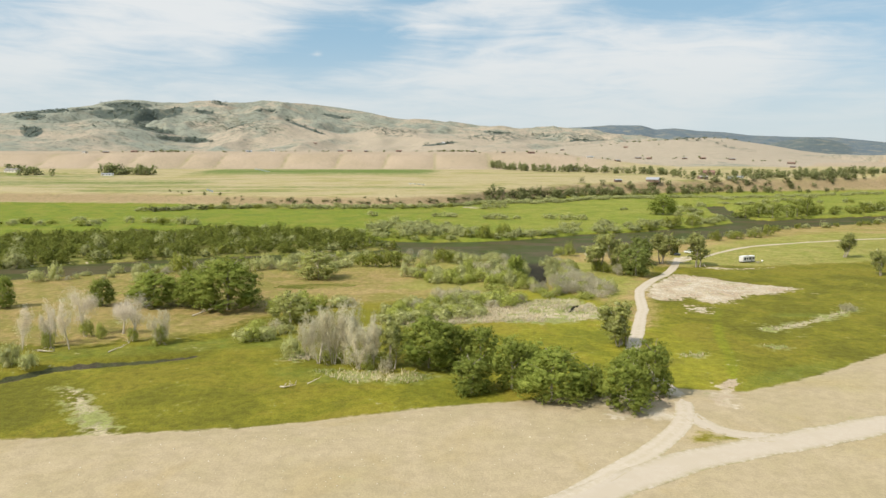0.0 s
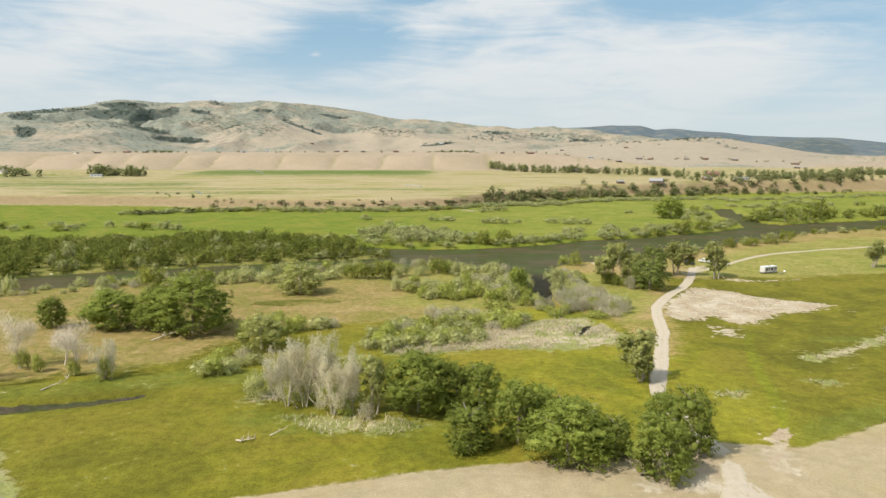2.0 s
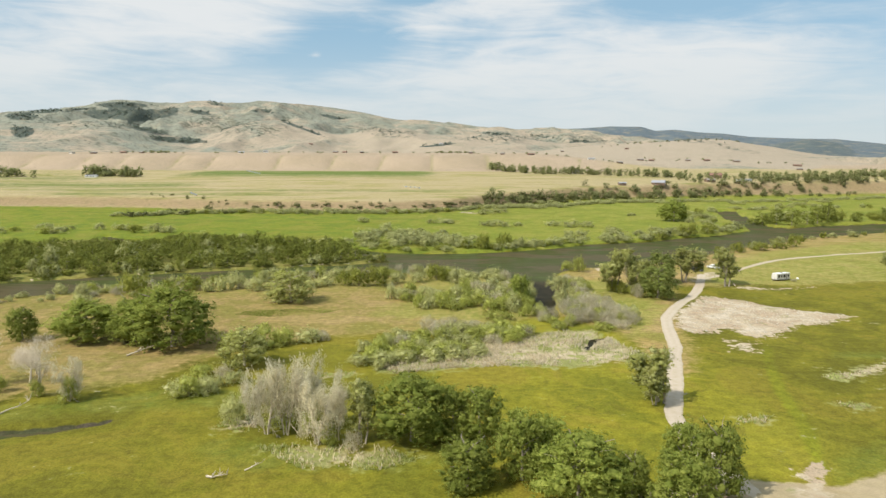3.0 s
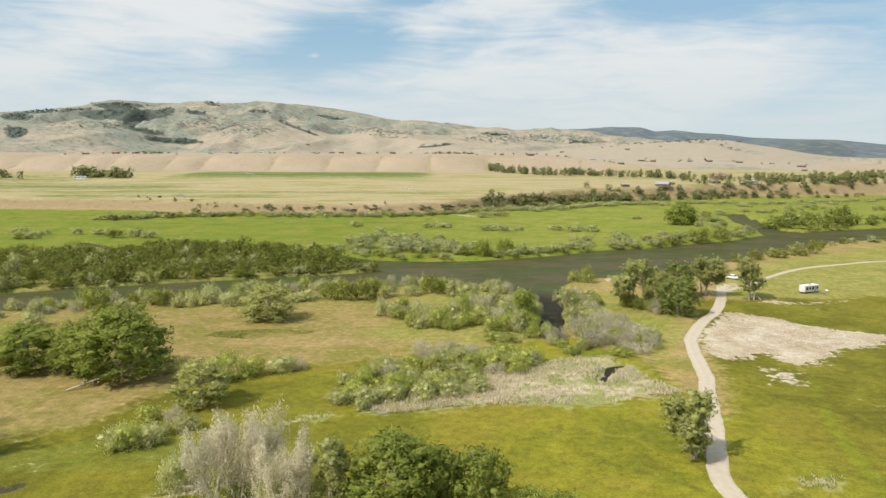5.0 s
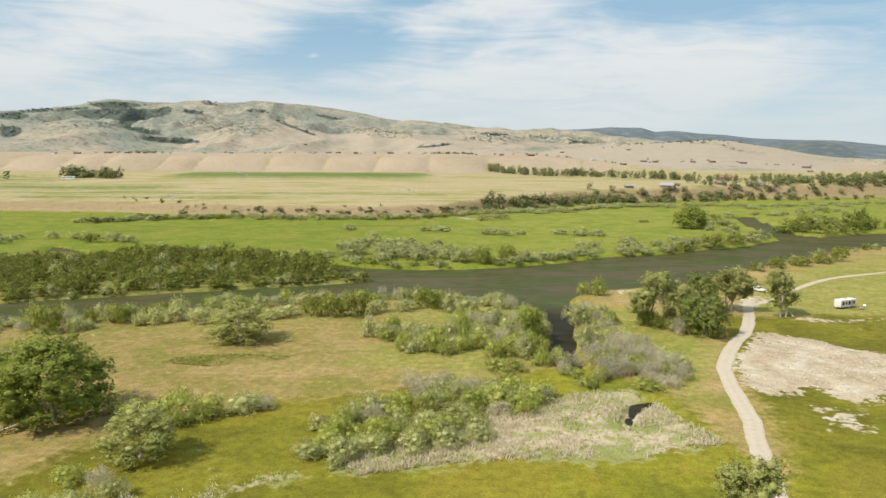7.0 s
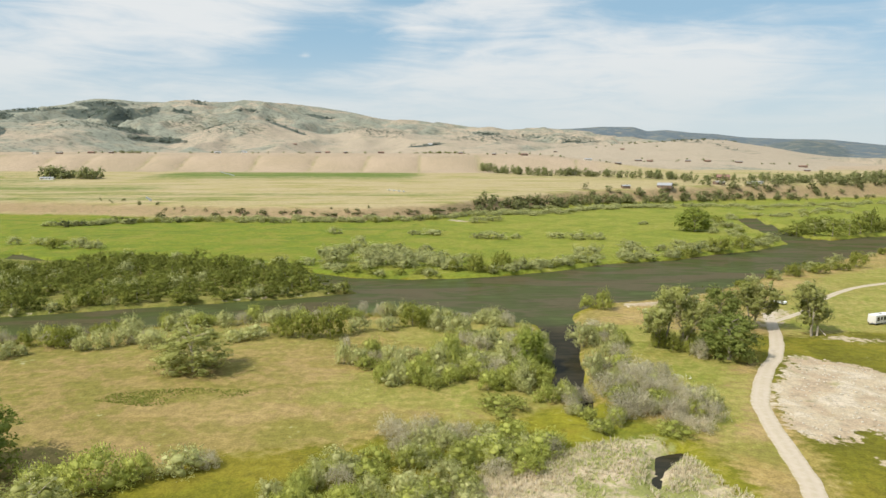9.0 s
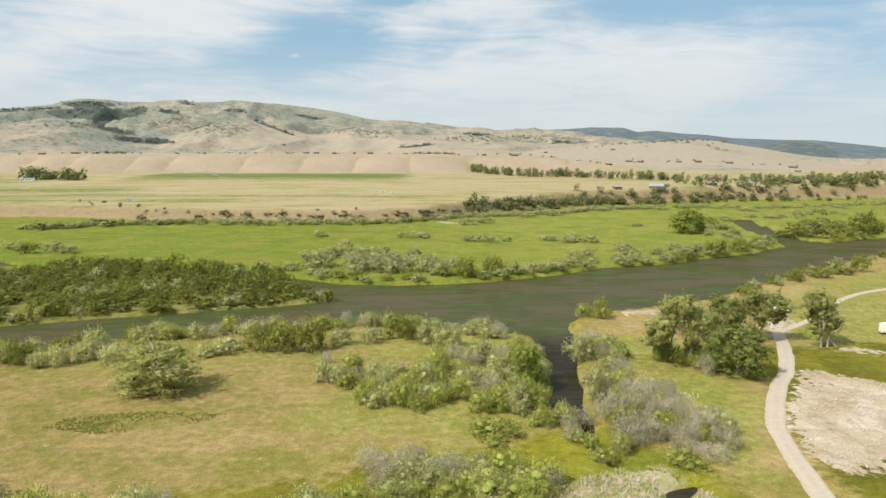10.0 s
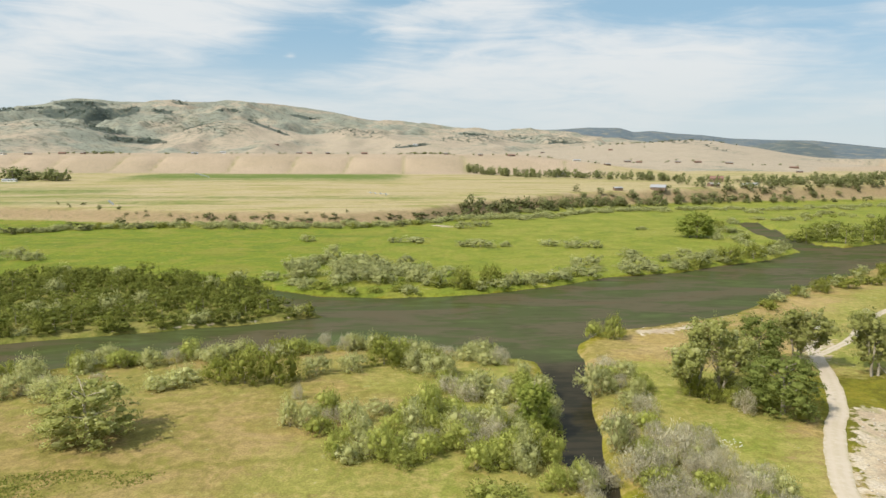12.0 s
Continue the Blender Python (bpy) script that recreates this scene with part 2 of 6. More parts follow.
    z = z - 1.3 * step(0.5, -0.7, line_distance(x, y, DITCH, DITCH_WIDTHS) + 0.5 * wobble)
    return z, wet, d, bluff, layer, edge - y, r, az


# ---------------------------------------------------------------- materials
def material(name):
    m = bpy.data.materials.new(name)
    m.use_nodes = True
    n = Nodes(m.node_tree)
    n.where = n.add("ShaderNodeNewGeometry").outputs["Position"]
    return m, n


def finish(n, color, rough=0.9, bump=None, strength=0.3, distance=0.1, metal=0.0, spec=0.25, **more):
    inputs = {"Base Color": color, "Roughness": rough, "Metallic": metal, "Specular IOR Level": spec, **more}
    if bump is not None:
        inputs["Normal"] = n.add("ShaderNodeBump", {"Height": bump, "Strength": strength, "Distance": distance}).outputs[0]
    shader = n.add("ShaderNodeBsdfPrincipled", inputs)
    n.add("ShaderNodeOutputMaterial", {"Surface": shader.outputs[0]})


def ground_material():
    m, n = material("valley_ground")
    p = n.where
    fine, tuft, patch, broad = n.noise(p, 2.6, 4), n.noise(p, 0.55, 4, 0.6), n.noise(p, 0.11, 4, 0.6, 0.4), n.noise(p, 0.022, 4, 0.55, 0.5)
    far = n.noise(p, 0.006, 6, 0.6, 0.3)
    streak = n.noise(n.add("ShaderNodeMapping", {"Vector": p, "Scale": (0.012, 0.055, 0.02)}).outputs[0], 1.0, 5, 0.6, 0.6)
    edge_noise = n.math("SUBTRACT", n.math("ADD", n.math("MULTIPLY", tuft, 0.45), n.math("MULTIPLY", patch, 0.55)), 0.5)

    def zone(name, wild=0.9, soft=0.16):
        return n.ramp(n.math("ADD", n.attribute(name), n.math("MULTIPLY", edge_noise, wild * 1.6)), 0.5 - soft, 0.5 + soft)

    # wet meadow: olive, yellow-green and rusty patches
    mid = n.noise(p, 0.045, 5, 0.62, 0.8)
    mottle = n.noise(p, 0.19, 5, 0.7, 1.0)
    c = n.mix(n.ramp(patch, 0.35, 0.65), (0.170, 0.164, 0.016), (0.222, 0.206, 0.020))
    c = n.mix(n.ramp(mid, 0.50, 0.60, 0, 0.5), c, (0.236, 0.180, 0.028))
    c = n.mix(n.ramp(mid, 0.45, 0.36, 0, 0.6), c, (0.124, 0.132, 0.014))
    c = n.mix(n.ramp(broad, 0.56, 0.66, 0, 0.6), c, (0.240, 0.225, 0.025))
    c = n.mix(n.ramp(tuft, 0.60, 0.72, 0, 0.35), c, (0.085, 0.105, 0.018))
    c = n.mix(n.ramp(mottle, 0.54, 0.64, 0, 0.5), c, (0.255, 0.228, 0.022))
    c = n.mix(n.ramp(mottle, 0.45, 0.36, 0, 0.5), c, (0.118, 0.104, 0.018))
    c = n.mix(n.math("MULTIPLY", zone("lime", 1.0, 0.25), 0.8), c, (0.212, 0.235, 0.016))
    c = n.mix(n.math("MULTIPLY", n.attribute("dim"), n.ramp(mid, 0.40, 0.56, 0.80, 0.42)), c, (0.102, 0.095, 0.012))
    c = n.mix(n.math("MULTIPLY", zone("damp", 1.0, 0.3), n.ramp(mottle, 0.36, 0.56, 0.75, 0.35)), c, n.mix(n.ramp(patch, 0.4, 0.6), (0.112, 0.142, 0.020), (0.160, 0.172, 0.032)))
    # drier grass by the river
    g = n.mix(n.ramp(patch, 0.3, 0.7), (0.328, 0.236, 0.104), (0.278, 0.206, 0.074))
    g = n.mix(n.ramp(streak, 0.48, 0.62, 0, 0.85), g, (0.196, 0.182, 0.038))
    g = n.mix(n.ramp(mid, 0.51, 0.59, 0, 0.6), g, (0.215, 0.186, 0.042))
    g = n.mix(n.ramp(mid, 0.46, 0.40, 0, 0.6), g, (0.320, 0.230, 0.078))
    g = n.mix(n.ramp(broad, 0.53, 0.62, 0, 0.45), g, (0.370, 0.275, 0.120))
    g = n.mix(n.ramp(streak, 0.41, 0.33, 0, 0.6), g, (0.385, 0.280, 0.118))
    g = n.mix(n.ramp(tuft, 0.58, 0.70, 0, 0.35), g, (0.370, 0.295, 0.150))
    g = n.mix(n.ramp(fine, 0.60, 0.72, 0, 0.6), g, (0.130, 0.130, 0.042))
    g = n.mix(n.math("MULTIPLY", zone("spring", 2.2, 0.3), n.ramp(n.math("ADD", mid, tuft), 0.92, 1.14, 0.94, 0.42)), g, n.mix(n.ramp(patch, 0.4, 0.6), (0.178, 0.200, 0.032), (0.260, 0.250, 0.062)))
    g = n.mix(n.ramp(mottle, 0.53, 0.66, 0, 0.40), g, (0.190, 0.150, 0.036))
    g = n.mix(n.ramp(mottle, 0.46, 0.34, 0, 0.28), g, (0.390, 0.285, 0.120))
    g = n.mix(n.math("MULTIPLY", n.attribute("rich"), 0.75), g, n.mix(n.ramp(n.math("ADD", patch, mottle), 0.92, 1.08), (0.254, 0.186, 0.070), (0.176, 0.154, 0.038)))
    c = n.mix(zone("gold"), c, g)
    # bright meadow beyond the river
    g = n.mix(n.ramp(patch, 0.35, 0.7), (0.130, 0.170, 0.018), (0.180, 0.196, 0.022))
    g = n.mix(n.ramp(mid, 0.50, 0.60, 0, 0.7), g, (0.205, 0.192, 0.036))
    g = n.mix(n.ramp(mid, 0.45, 0.37, 0, 0.6), g, (0.105, 0.145, 0.020))
    g = n.mix(n.ramp(streak, 0.56, 0.68, 0, 0.55), g, (0.098, 0.128, 0.018))
    g = n.mix(n.ramp(streak, 0.36, 0.26, 0, 0.6), g, (0.235, 0.210, 0.060))
    g = n.mix(n.ramp(tuft, 0.60, 0.75, 0, 0.4), g, (0.100, 0.125, 0.022))
    g = n.mix(n.math("MULTIPLY", n.attribute("east"), n.ramp(mid, 0.42, 0.58, 0.25, 0.6)), g, (0.235, 0.235, 0.046))
    c = n.mix(zone("lush"), c, g)
    c = n.mix(n.math("MULTIPLY", zone("island"), 0.85), c, n.mix(n.ramp(patch, 0.4, 0.6), (0.225, 0.195, 0.060), (0.120, 0.130, 0.028)))
    # reeds, sand, dry bench
    c = n.mix(zone("reed", 2.0), c, n.mix(n.ramp(n.math("ADD", patch, n.math("MULTIPLY", tuft, 0.6)), 0.72, 0.90), (0.460, 0.375, 0.260), (0.225, 0.230, 0.075)))
    g = n.mix(n.ramp(patch, 0.35, 0.65), (0.375, 0.300, 0.190), (0.352, 0.284, 0.170))
    g = n.mix(n.ramp(broad, 0.55, 0.75, 0, 0.6), g, (0.330, 0.280, 0.120))
    g = n.mix(n.ramp(fine, 0.60, 0.75, 0, 0.25), g, (0.270, 0.215, 0.130))
    g = n.mix(n.ramp(mid, 0.52, 0.64, 0, 0.5), g, (0.350, 0.270, 0.140))
    dry = zone("dry", 0.6, 0.12)
    c = n.mix(dry, c, g)
    g = n.mix(n.ramp(tuft, 0.38, 0.62), (0.442, 0.372, 0.264), (0.400, 0.324, 0.222))
    spots = n.noise(p, 0.12, 4, 0.55, 0.6)
    g = n.mix(n.ramp(spots, 0.50, 0.60, 0, 0.6), g, (0.345, 0.258, 0.172))
    g = n.mix(n.ramp(spots, 0.46, 0.38, 0, 0.7), g, (0.495, 0.425, 0.330))
    g = n.mix(n.ramp(patch, 0.60, 0.68, 0, 0.6), g, (0.240, 0.225, 0.090))
    g = n.mix(n.ramp(fine, 0.64, 0.76, 0, 0.3), g, (0.270, 0.205, 0.130))
    c = n.mix(zone("sand", 2.0, 0.10), c, g)
    # the dry plain, its watered strips, the bluff and the hills
    g = n.mix(n.ramp(streak, 0.40, 0.62), (0.365, 0.298, 0.168), (0.318, 0.268, 0.120))
    g = n.mix(n.ramp(streak, 0.54, 0.66, 0, 0.75), g, (0.190, 0.200, 0.056))
    g = n.mix(n.ramp(broad, 0.52, 0.64, 0, 0.35), g, (0.260, 0.235, 0.075))
    g = n.mix(n.ramp(streak, 0.33, 0.25, 0, 0.6), g, (0.400, 0.315, 0.200))
    c = n.mix(zone("plain", 0.5, 0.2), c, g)
    c = n.mix(n.math("MULTIPLY", zone("crop", 1.2, 0.35), n.ramp(streak, 0.35, 0.50, 0.5, 0.95)), c, (0.105, 0.150, 0.030))
    c = n.mix(n.math("MULTIPLY", zone("scarp", 1.0, 0.3), 0.9), c, n.mix(n.ramp(tuft, 0.4, 0.6), (0.330, 0.235, 0.140), (0.220, 0.165, 0.085)))
    c = n.mix(n.math("MULTIPLY", zone("scarp", 1.0, 0.3), n.ramp(mottle, 0.52, 0.62, 0, 0.6)), c, (0.165, 0.145, 0.070))
    g = n.mix(n.ramp(far, 0.40, 0.60), (0.362, 0.284, 0.200), (0.325, 0.258, 0.175))
    g = n.mix(n.math("MULTIPLY", n.attribute("gully"), 0.95), g, (0.215, 0.205, 0.085))
    g = n.mix(n.ramp(patch, 0.60, 0.70, 0, 0.35), g, (0.180, 0.170, 0.110))
    c = n.mix(zone("slope", 0.3, 0.25), c, g)
    sage = n.attribute("sage")
    g = n.mix(n.ramp(n.math("ADD", sage, n.math("MULTIPLY", n.math("SUBTRACT", far, 0.5), 2.2)), 0.34, 0.80), (0.345, 0.288, 0.214), (0.238, 0.244, 0.192))
    scrub = n.noise(p, 0.028, 3, 0.7)
    # dark woods; on the farthest ridges blue-grey haze is put into the base colour
    g = n.mix(n.math("MULTIPLY", n.ramp(n.math("ADD", n.attribute("woods_and_haze"), n.math("ADD", n.math("MULTIPLY", n.math("SUBTRACT", far, 0.5), 0.7), n.math("MULTIPLY", n.math("SUBTRACT", scrub, 0.5), 0.5))), 0.36, 0.47), n.ramp(scrub, 0.32, 0.48, 0.72, 1.0)), g, n.mix(n.attribute("blue"), (0.068, 0.084, 0.072), n.mix(n.ramp(far, 0.4, 0.6), (0.092, 0.120, 0.142), (0.114, 0.142, 0.156))))
    g = n.mix(n.math("MULTIPLY", n.ramp(scrub, 0.50, 0.64, 0, 0.75), n.ramp(n.math("ADD", sage, n.math("SUBTRACT", far, 0.5)), 0.15, 0.75, 0.15, 1.0)), g, (0.115, 0.125, 0.092))
    g = n.mix(n.ramp(n.noise(p, 0.013, 4, 0.6, 0.6), 0.52, 0.66, 0, 0.5), g, (0.260, 0.235, 0.165))
    dots = n.noise(p, 0.085, 3, 0.6)
    g = n.mix(n.math("MULTIPLY", n.ramp(dots, 0.55, 0.63, 0, 0.75), n.ramp(n.math("ADD", sage, n.math("MULTIPLY", n.math("SUBTRACT", far, 0.5), 1.5)), 0.12, 0.55, 0.06, 0.9)), g, (0.098, 0.104, 0.076))
    speck = n.noise(p, 0.060, 2, 0.5)
    g = n.mix(n.math("MULTIPLY", n.ramp(speck, 0.54, 0.60), n.ramp(n.attribute("scrubby"), 0.10, 0.70, 0, 0.85)), g, (0.085, 0.094, 0.066))
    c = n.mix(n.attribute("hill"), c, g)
    c = n.mix(n.ramp(n.attribute("wet"), 0.45, 0.65), c, n.mix(n.ramp(patch, 0.4, 0.6), (0.075, 0.062, 0.042), (0.055, 0.058, 0.026)))
    shade = n.ramp(n.math("ADD", n.math("MULTIPLY", fine, 0.5), n.math("MULTIPLY", tuft, 0.5)), 0.36, 0.64, 0.74, 1.22)
    c = n.mix(n.math("SUBTRACT", 1.0, n.math("MULTIPLY", dry, 0.55)), c, n.mix(1.0, c, n.add("ShaderNodeCombineColor", {0: shade, 1: shade, 2: shade}).outputs[0], "MULTIPLY"))
    finish(n, c, 0.95, n.math("ADD", fine, n.math("MULTIPLY", tuft, n.math("SUBTRACT", 2.0, n.math("MULTIPLY", dry, 1.8)))), 0.5, 0.22, spec=0.1)
    return m


def leaf_material(name, dark, light, pale=None, through=0.48):
    m, n = material(name)
    geo = n.add("ShaderNodeNewGeometry")
    rand, per = geo.outputs["Random Per Island"], n.add("ShaderNodeObjectInfo").outputs["Random"]
    c = n.mix(rand, dark, light)
    if pale:
        c = n.mix(n.ramp(rand, 0.80, 0.98, 0, 0.6), c, pale)
    c = n.mix(n.ramp(n.noise(n.where, 0.5, 3), 0.38, 0.62, 0, 0.5), c, dark)
    tone = n.add("ShaderNodeMapRange", {0: per, 1: 0.0, 2: 1.0, 3: 0.86, 4: 1.14}).outputs[0]
    c = n.mix(1.0, c, n.add("ShaderNodeCombineColor", {0: tone, 1: tone, 2: tone}).outputs[0], "MULTIPLY")
    front = n.add("ShaderNodeBsdfPrincipled", {"Base Color": c, "Roughness": 0.7, "Specular IOR Level": 0.12})
    behind = n.add("ShaderNodeBsdfTranslucent", {"Color": c})
    both = n.add("ShaderNodeMixShader", {0: through, 1: front.outputs[0], 2: behind.outputs[0]})
    n.add("ShaderNodeOutputMaterial", {"Surface": both.outputs[0]})
    return m


def plain_material(name, color, rough=0.6, metal=0.0, vary=0.12, scale=3.0, spec=0.4):
    m, n = material(name)
    k = n.ramp(n.noise(n.where, scale, 4), 0.3, 0.7, 1 - vary, 1 + vary)
    c = n.mix(1.0, color, n.add("ShaderNodeCombineColor", {0: k, 1: k, 2: k}).outputs[0], "MULTIPLY")
    finish(n, c, rough, n.noise(n.where, scale * 8, 3), 0.12, 0.02, metal, spec)
    return m


def road_material(name, light):
    """Packed gravel; light scales its colour."""
    m, n = material(name)
    p = n.where
    a, b, c0 = n.noise(p, 9.0, 4), n.noise(p, 0.9, 4, 0.6), n.noise(p, 0.15, 3)
    c = n.mix(n.ramp(b, 0.3, 0.7), (0.446, 0.380, 0.298), (0.412, 0.346, 0.268))
    c = n.mix(n.ramp(a, 0.60, 0.75, 0, 0.5), c, (0.340, 0.292, 0.232))
    c = n.mix(n.ramp(c0, 0.50, 0.62, 0, 0.6), c, (0.410, 0.345, 0.260))
    c = n.mix(n.math("MULTIPLY", n.attribute("verge"), n.ramp(b, 0.35, 0.6)), c, n.mix(c0, (0.300, 0.245, 0.130), (0.220, 0.210, 0.070)))
    k = n.ramp(b, 0.2, 0.8, light * 0.97, light * 1.03)
    c = n.mix(1.0, c, n.add("ShaderNodeCombineColor", {0: k, 1: k, 2: k}).outputs[0], "MULTIPLY")
    finish(n, c, 0.95, a, 0.4, 0.04, spec=0.1)
    return m


def water_material():
    m, n = material("river_water")
    p = n.where
    weed = n.noise(n.add("ShaderNodeMapping", {"Vector": p, "Rotation": (0, 0, radians(-25)), "Scale": (0.5, 1.4, 1)}).outputs[0], 0.05, 5, 0.6, 0.5)
    fleck = n.noise(n.add("ShaderNodeMapping", {"Vector": p, "Rotation": (0, 0, radians(-28)), "Scale": (0.35, 1.5, 1)}).outputs[0], 0.35, 4, 0.65)
    c = n.mix(n.ramp(weed, 0.44, 0.56), (0.086, 0.074, 0.040), (0.060, 0.070, 0.024))
    c = n.mix(n.ramp(weed, 0.42, 0.30, 0, 0.8), c, (0.090, 0.068, 0.036))
    c = n.mix(n.ramp(weed, 0.58, 0.66, 0, 0.7), c, (0.078, 0.098, 0.032))
    c = n.mix(n.ramp(fleck, 0.52, 0.66, 0, 0.55), c, (0.046, 0.044, 0.018))
    axes = n.add("ShaderNodeSeparateXYZ", {0: p}).outputs
    # mask by position: darker body colour in the side channel and the pond
    deep = n.math("MULTIPLY", n.ramp(axes[0], 24, 28), n.ramp(n.math("ADD", axes[1], n.math("MULTIPLY", n.noise(p, 0.12, 3), 14)), 322, 298))
    c = n.mix(deep, c, n.mix(n.ramp(fleck, 0.4, 0.6), (0.034, 0.028, 0.016), (0.020, 0.019, 0.011)))
    ripples = n.math("ADD", n.noise(p, 1.6, 4, 0.6, 0.4), n.math("MULTIPLY", n.noise(p, 0.3, 3), 0.6))
    normal = n.add("ShaderNodeBump", {"Height": ripples, "Strength": 0.25, "Distance": 0.12}).outputs[0]
    body = n.add("ShaderNodeBsdfDiffuse", {"Color": c})
    shine = n.add("ShaderNodeBsdfGlossy", {"Color": (0.90, 0.90, 0.86), "Roughness": 0.14, "Normal": normal})
    both = n.add("ShaderNodeMixShader", {0: 0.036, 1: body.outputs[0], 2: shine.outputs[0]})
    n.add("ShaderNodeOutputMaterial", {"Surface": both.outputs[0]})
    return m


GROUND, LANE_GRAVEL, DRIVE_GRAVEL, WATER = ground_material(), road_material("pale_lane_gravel", 1.03), road_material("drive_gravel", 1.08), water_material()
LEAF_GREEN = leaf_material("green_leaves", (0.185, 0.230, 0.040), (0.375, 0.405, 0.092))
LEAF_COTTON = leaf_material("cottonwood_leaves", (0.290, 0.305, 0.082), (0.515, 0.515, 0.190), (0.600, 0.570, 0.330))
LEAF_DEEP = leaf_material("deep_green_leaves", (0.160, 0.195, 0.045), (0.320, 0.350, 0.100))
LEAF_DARK = leaf_material("dark_willow_leaves", (0.225, 0.245, 0.046), (0.400, 0.408, 0.092))
LEAF_WILLOW = leaf_material("island_willow_leaves", (0.165, 0.190, 0.036), (0.330, 0.350, 0.078))
LEAF_MEADOW = leaf_material("grey_green_willow_leaves", (0.350, 0.362, 0.150), (0.455, 0.456, 0.205))
LEAF_SILVER = leaf_material("silver_willow_leaves", (0.430, 0.440, 0.170), (0.640, 0.636, 0.300), (0.690, 0.655, 0.400))
LEAF_BUSH = leaf_material("green_willow_leaves", (0.365, 0.398, 0.090), (0.590, 0.600, 0.175))
LEAF_GREY = leaf_material("grey_twigs_and_leaves", (0.540, 0.492, 0.320), (0.860, 0.795, 0.610), (0.900, 0.850, 0.710))
LEAF_TWIG = leaf_material("grey_willow_twigs", (0.420, 0.385, 0.245), (0.700, 0.640, 0.470), (0.760, 0.700, 0.560))
# distant leaves: colour lifted to include the haze in front of them
LEAF_FAR_HAZY = leaf_material("hazy_far_leaves", (0.215, 0.235, 0.088), (0.350, 0.362, 0.160))
LEAF_PALE = leaf_material("bleached_twigs", (0.700, 0.610, 0.470), (0.880, 0.790, 0.650), through=0.35)
LEAF_JUNIPER = leaf_material("juniper_leaves", (0.125, 0.136, 0.050), (0.225, 0.228, 0.095))
# hill conifers, paler and bluer than junipers: aerial haze mixed into the colour
LEAF_HILL_HAZY = leaf_material("hazy_hill_conifer_needles", (0.150, 0.185, 0.150), (0.235, 0.270, 0.215))
BARK = plain_material("grey_bark", (0.300, 0.260, 0.195), 0.95, vary=0.25, spec=0.1)
BONE = plain_material("bleached_wood", (0.500, 0.432, 0.330), 0.9, vary=0.2, spec=0.15)


# ---------------------------------------------------------------- building aids
def mesh_of(name, verts, faces, mats, smooth=False):
    me = bpy.data.meshes.new(name)
    verts, faces = np.asarray(verts, np.float32), np.asarray(faces, np.int32)
    k = faces.shape[1]
    me.vertices.add(len(verts))
    me.vertices.foreach_set("co", verts.ravel())
    me.loops.add(faces.size)
    me.loops.foreach_set("vertex_index", faces.ravel())
    me.polygons.add(len(faces))
    me.polygons.foreach_set("loop_start", np.arange(len(faces), dtype=np.int32) * k)
    if smooth:
        me.polygons.foreach_set("use_smooth", np.ones(len(faces), bool))
    me.update(calc_edges=True)
    for m in mats if isinstance(mats, (list, tuple)) else [mats]:
        me.materials.append(m)
    return me


def part(name, data, mat, parent, label=""):
    """Links a bmesh or mesh as one object under a thing or a part."""
    if isinstance(data, bmesh.types.BMesh):
        me = bpy.data.meshes.new(name)
        bmesh.ops.recalc_face_normals(data, faces=data.faces)
        data.to_mesh(me)
        data.free()
        data = me
    if mat and not data.materials:
        data.materials.append(mat)
    ob = new(name, data)
    ob.parent = parent
    return tagged(ob, label) if label else ob


def ground_at(x, y):
    return float(height(np.array([x]), np.array([y]))[0][0])


